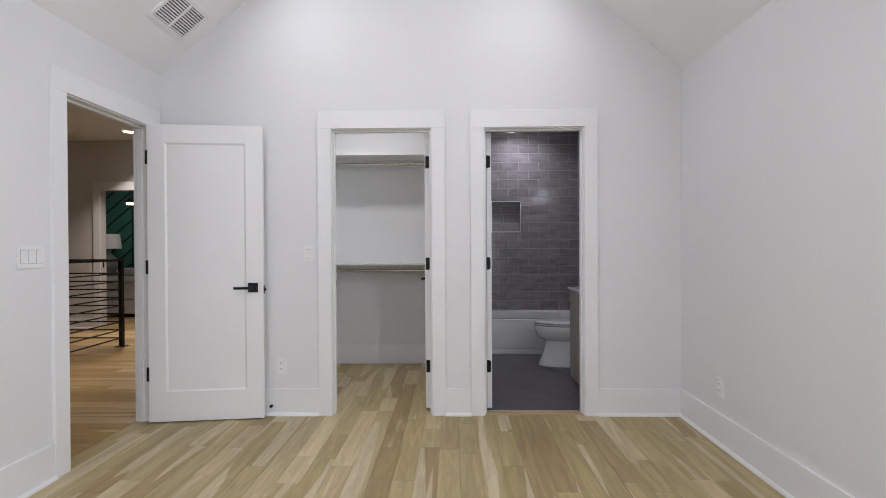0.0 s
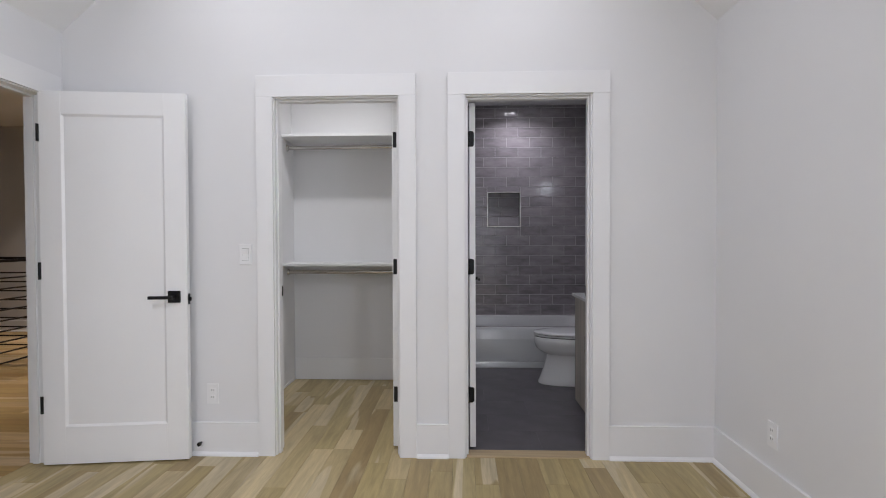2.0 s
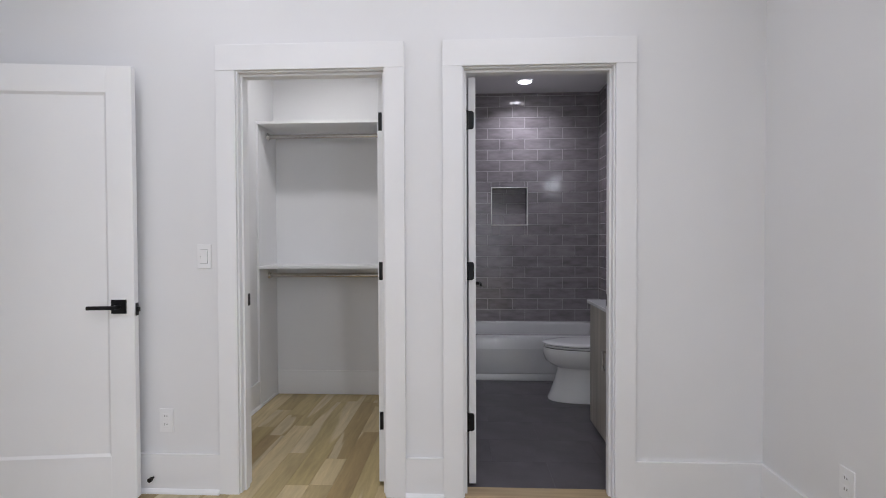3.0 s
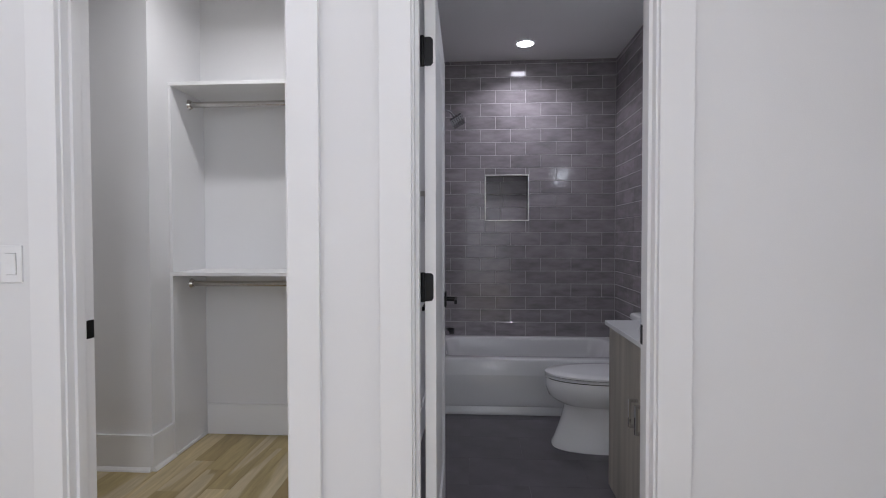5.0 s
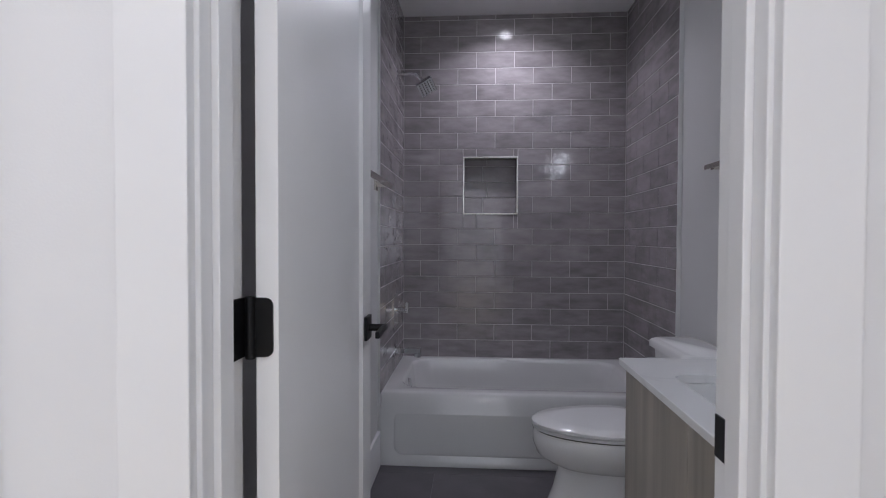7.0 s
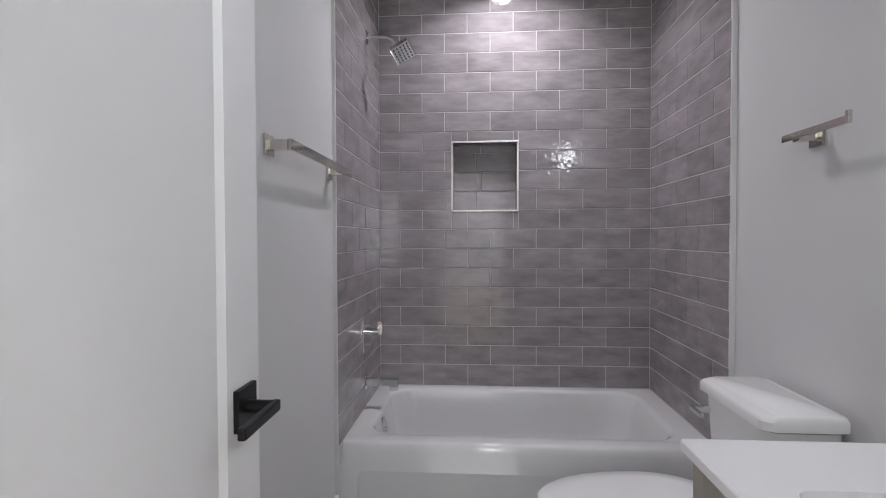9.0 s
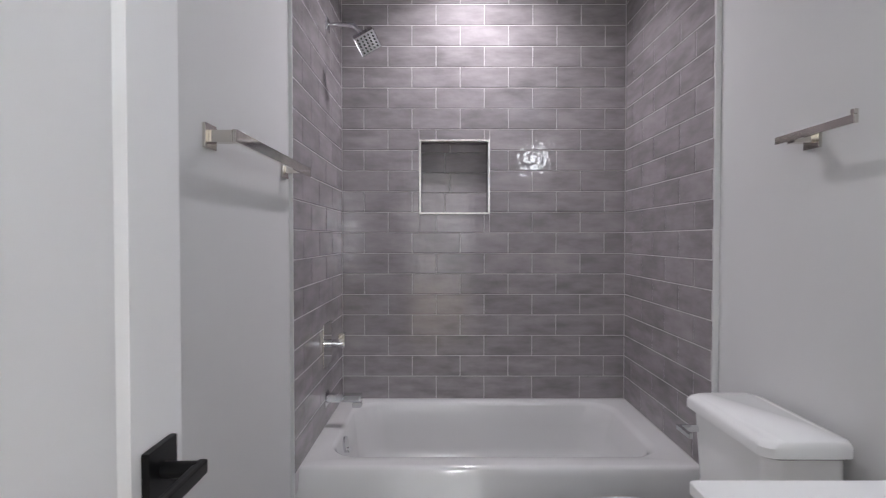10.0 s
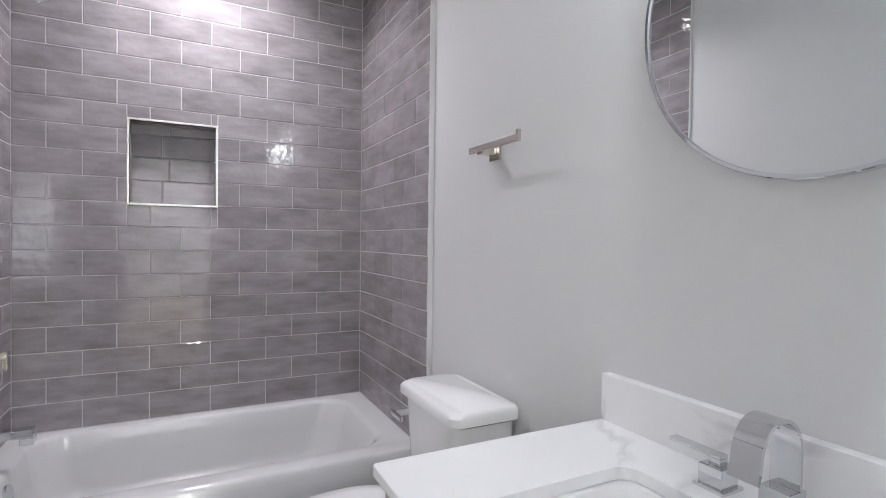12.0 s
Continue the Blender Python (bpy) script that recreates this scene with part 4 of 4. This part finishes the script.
pen = thing("pendant_lamp", (-6.15, 9.6, HC), "small warm lit pendant lamp", "pendant lamp")
part("cord", rod((0, 0, 0), (0, 0, -0.66), 0.006, 8), BLACK, pen)
part("shade", rod((0, 0, -0.72), (0, 0, -0.66), 0.13, 24, 0.05), BLACK, pen)
pl = bpy.data.lights.new("pendant_light", "POINT")
pl.energy, pl.color, pl.shadow_soft_size = 6.0, (1.0, 0.9, 0.78), 0.08
new("pendant_light", pl).matrix_basis = pose(-6.15, 9.6, HC - 0.9)
part("bulb", rod((0, 0, -0.76), (0, 0, -0.72), 0.06, 20), PENDANT_GLOW, pen)


# ---- wall tiles, floor tiles and boards ----
cache = {}


def piece_mesh(name, key, size, material, chamfer):
    """A chamfered slab from 0 to size; shared by all pieces of that size."""
    k = (name, key, tuple(round(s, 4) for s in size))
    if k not in cache:
        sx, sy, sz = size
        c = chamfer
        lo = [(0, 0), (1, 0), (1, 1), (0, 1)]
        me = bpy.data.meshes.new(name)
        if key == "wall":      # face towards -y
            v = [(x * sx, sy, z * sz) for x, z in lo] + [(x * sx, c, z * sz) for x, z in lo] + [(c + x * (sx - 2 * c), 0, c + z * (sz - 2 * c)) for x, z in lo]
        else:                  # face upward
            v = [(x * sx, y * sy, 0) for x, y in lo] + [(x * sx, y * sy, sz - c) for x, y in lo] + [(c + x * (sx - 2 * c), c + y * (sy - 2 * c), sz) for x, y in lo]
        f = [(0, 1, 2, 3), (8, 9, 10, 11)] + [(a + i, a + (i + 1) % 4, a + 4 + (i + 1) % 4, a + 4 + i) for a in (0, 4) for i in range(4)]
        me.from_pydata(v, [], f)
        b = bmesh.new()
        b.from_mesh(me)
        bmesh.ops.recalc_face_normals(b, faces=b.faces)
        b.to_mesh(me)
        b.free()
        me.materials.append(material)
        cache[k] = me
    return cache[k]


def piece(name, me, m, parent):
    ob = new(name, me)
    ob.parent = parent
    ob.matrix_basis = m
    return ob


PZ, PX, GAP, TH = 0.1105, 0.2576, 0.0044, 0.009
Z0 = 1.276 - 9 * PZ
rng = random.Random(4)


def tile_wall(parent, length, joint, to_world, hole=None, phase=0):
    """Running-bond courses over a wall that is length long; joint is a vertical joint of the even courses."""
    k = -1
    while Z0 + k * PZ < CEIL - 0.01:
        za, zb = RIM + 0.002 if Z0 + k * PZ < RIM + 0.03 else Z0 + k * PZ, min(Z0 + (k + 1) * PZ, CEIL - 0.002)
        k += 1
        if zb - za < 0.02:
            continue
        off = joint + (PX / 2 if (k + phase) % 2 else 0)
        u = off - PX * math.ceil(off / PX)
        while u < length:
            spans = [(max(u, 0), min(u + PX, length), za, zb)]
            u += PX
            if hole:
                h0, h1, g0, g1 = hole
                cut = []
                for a, b, c, d in spans:
                    if b <= h0 or a >= h1 or d <= g0 or c >= g1:
                        cut.append((a, b, c, d))
                        continue
                    if a < h0:
                        cut.append((a, h0, c, d))
                    if b > h1:
                        cut.append((h1, b, c, d))
                    if c < g0:
                        cut.append((max(a, h0), min(b, h1), c, g0))
                    if d > g1:
                        cut.append((max(a, h0), min(b, h1), g1, d))
                spans = cut
            for a, b, c, d in spans:
                if b - a < 0.012 or d - c < 0.012:
                    continue
                me = piece_mesh("wall_tile", "wall", (round(b - a - GAP, 3), TH, round(d - c - GAP, 3)), TILE, 0.0015)
                tip = pose(0, 0, 0, rng.uniform(-0.2, 0.2), 0, rng.uniform(-0.12, 0.12))
                piece("tile", me, to_world @ Matrix.Translation((a + GAP / 2, rng.uniform(0, 0.0003), c + GAP / 2)) @ tip, parent)


back_tiles = bpy.data.objects["wall_bath_back"]
tile_wall(back_tiles, TX1 - TX0, 0.7405 - TX0, pose(TX0, TY, 0), hole=(NX0 - 0.009 - TX0, NX1 + 0.009 - TX0, NZ0 - 0.009, NZ1 + 0.009), phase=0)
D = TY - 5.47
west_bed = setting("wall_alcove_west", box(BATH0, 5.47, 0.3, TX0 - 0.0021, WB, CEIL), GROUT, "grey tiled side wall of the tub alcove with shower", "wall")
tile_wall(west_bed, D, 0.13, pose(TX0, 5.47, 0, 0, 0, 90), phase=1)
east_bed = setting("wall_alcove_east", box(TX1 + 0.0021, 5.47, 0.3, BATH1, WB, CEIL), GROUT, "grey tiled side wall of the tub alcove", "wall")
tile_wall(east_bed, D, 0.10, pose(TX1, TY, 0, 0, 0, -90), phase=1)
# niche back
for k in range(5):
    za, zb = max(NZ0, Z0 + (9 + k) * PZ + 0.0), min(NZ1, Z0 + (10 + k) * PZ)
    u = NX0 - (PX / 2 if k % 2 else 0.1)
    while u < NX1:
        a, b = max(u, NX0), min(u + PX, NX1)
        u += PX
        if b - a > 0.015 and zb - za > 0.015:
            me = piece_mesh("wall_tile", "wall", (round(b - a - GAP, 3), TH, round(zb - za - GAP, 3)), TILE, 0.0015)
            piece("tile", me, pose(a + GAP / 2, WB + ND - 0.008, za + GAP / 2), back_tiles)
for x0, x1, z0, z1 in ((NX0, NX1, NZ0 - 0.003, NZ0 + 0.004), (NX0, NX1, NZ1 - 0.004, NZ1 + 0.003), (NX0 - 0.003, NX0 + 0.004, NZ0, NZ1), (NX1 - 0.004, NX1 + 0.003, NZ0, NZ1)):
    part("niche_side", box(x0, TY + 0.03, z0, x1, WB + ND - 0.004, z1), TILE, back_tiles)

# bathroom floor tiles
fb = bpy.data.objects["floor_bath"]
for i in range(3):
    for j in range(7):
        x = BATH0 + 0.003 + i * 0.605 - (0.3 if j % 2 else 0)
        w = min(x + 0.6042, BATH1 - 0.002) - max(x, BATH0 + 0.002)
        if w > 0.03:
            piece("floor_tile", piece_mesh("floor_tile", "floor", (w, 0.3042, 0.006), SLATE, 0.0005), pose(max(x, BATH0 + 0.002), GB - 0.018 + j * 0.305, -0.0065), fb)

# oak boards, running away along y; the stretch before the doors and in the closet as single boards
BW = 0.118
floor = bpy.data.objects["floor"]
rng = random.Random(11)
far = []
x = HX + 0.001
while x < BX1 - 0.01:
    w = min(BW, BX1 - 0.001 - x)
    in_closet = CLX0 < x < CLX1 - 0.03
    end = CLY - 0.001 if in_closet else GY - 0.002
    y = BY0 + 0.01 - rng.uniform(0, 0.9)
    while y < end - 0.01:
        ln = rng.choice((0.35, 0.5, 0.7, 0.9, 1.2, 1.5)) * rng.uniform(0.85, 1.15)
        a, b = max(y, BY0 + 0.005), min(y + ln, end)
        y += ln
        if b - a < 0.02:
            continue
        if b > 2.0:
            piece("floor_board", piece_mesh("floor_board", "floor", (w - 0.0008, round(b - a - 0.0008, 3), 0.014), OAK, 0.0007), pose(x, a, -0.0142 + rng.uniform(0, 0.0002)), floor)
        else:
            far.append((x, a, -0.0135, x + w - 0.0008, b - 0.0008, 0.0))
    x += BW
tagged(part("far_boards", boxes(far), OAK_FAR, floor), kind="stuff")
hall = []
y = 2.01
while y < 11.1:
    x = -9.49 + rng.uniform(-0.9, 0)
    while x < HX - 0.002:
        ln = rng.choice((0.5, 0.8, 1.1, 1.5)) * rng.uniform(0.85, 1.15)
        a, b = max(x, -9.49), min(x + ln, HX - 0.001)
        x += ln
        if b - a > 0.02:
            if a > -6.2 and 2.5 < y < 7.6:
                piece("floor_board", piece_mesh("floor_board_x", "floor", (round(b - a - 0.001, 3), BW - 0.001, 0.0135), OAK_HALL_NEAR, 0.0007), pose(a, y, -0.0136), bpy.data.objects["floor_hall"])
            else:
                hall.append((a, y, -0.0135, b - 0.001, y + BW - 0.001, 0.0))
    y += BW
tagged(part("hall_boards", boxes(hall), OAK_HALL, bpy.data.objects["floor_hall"]), kind="stuff")
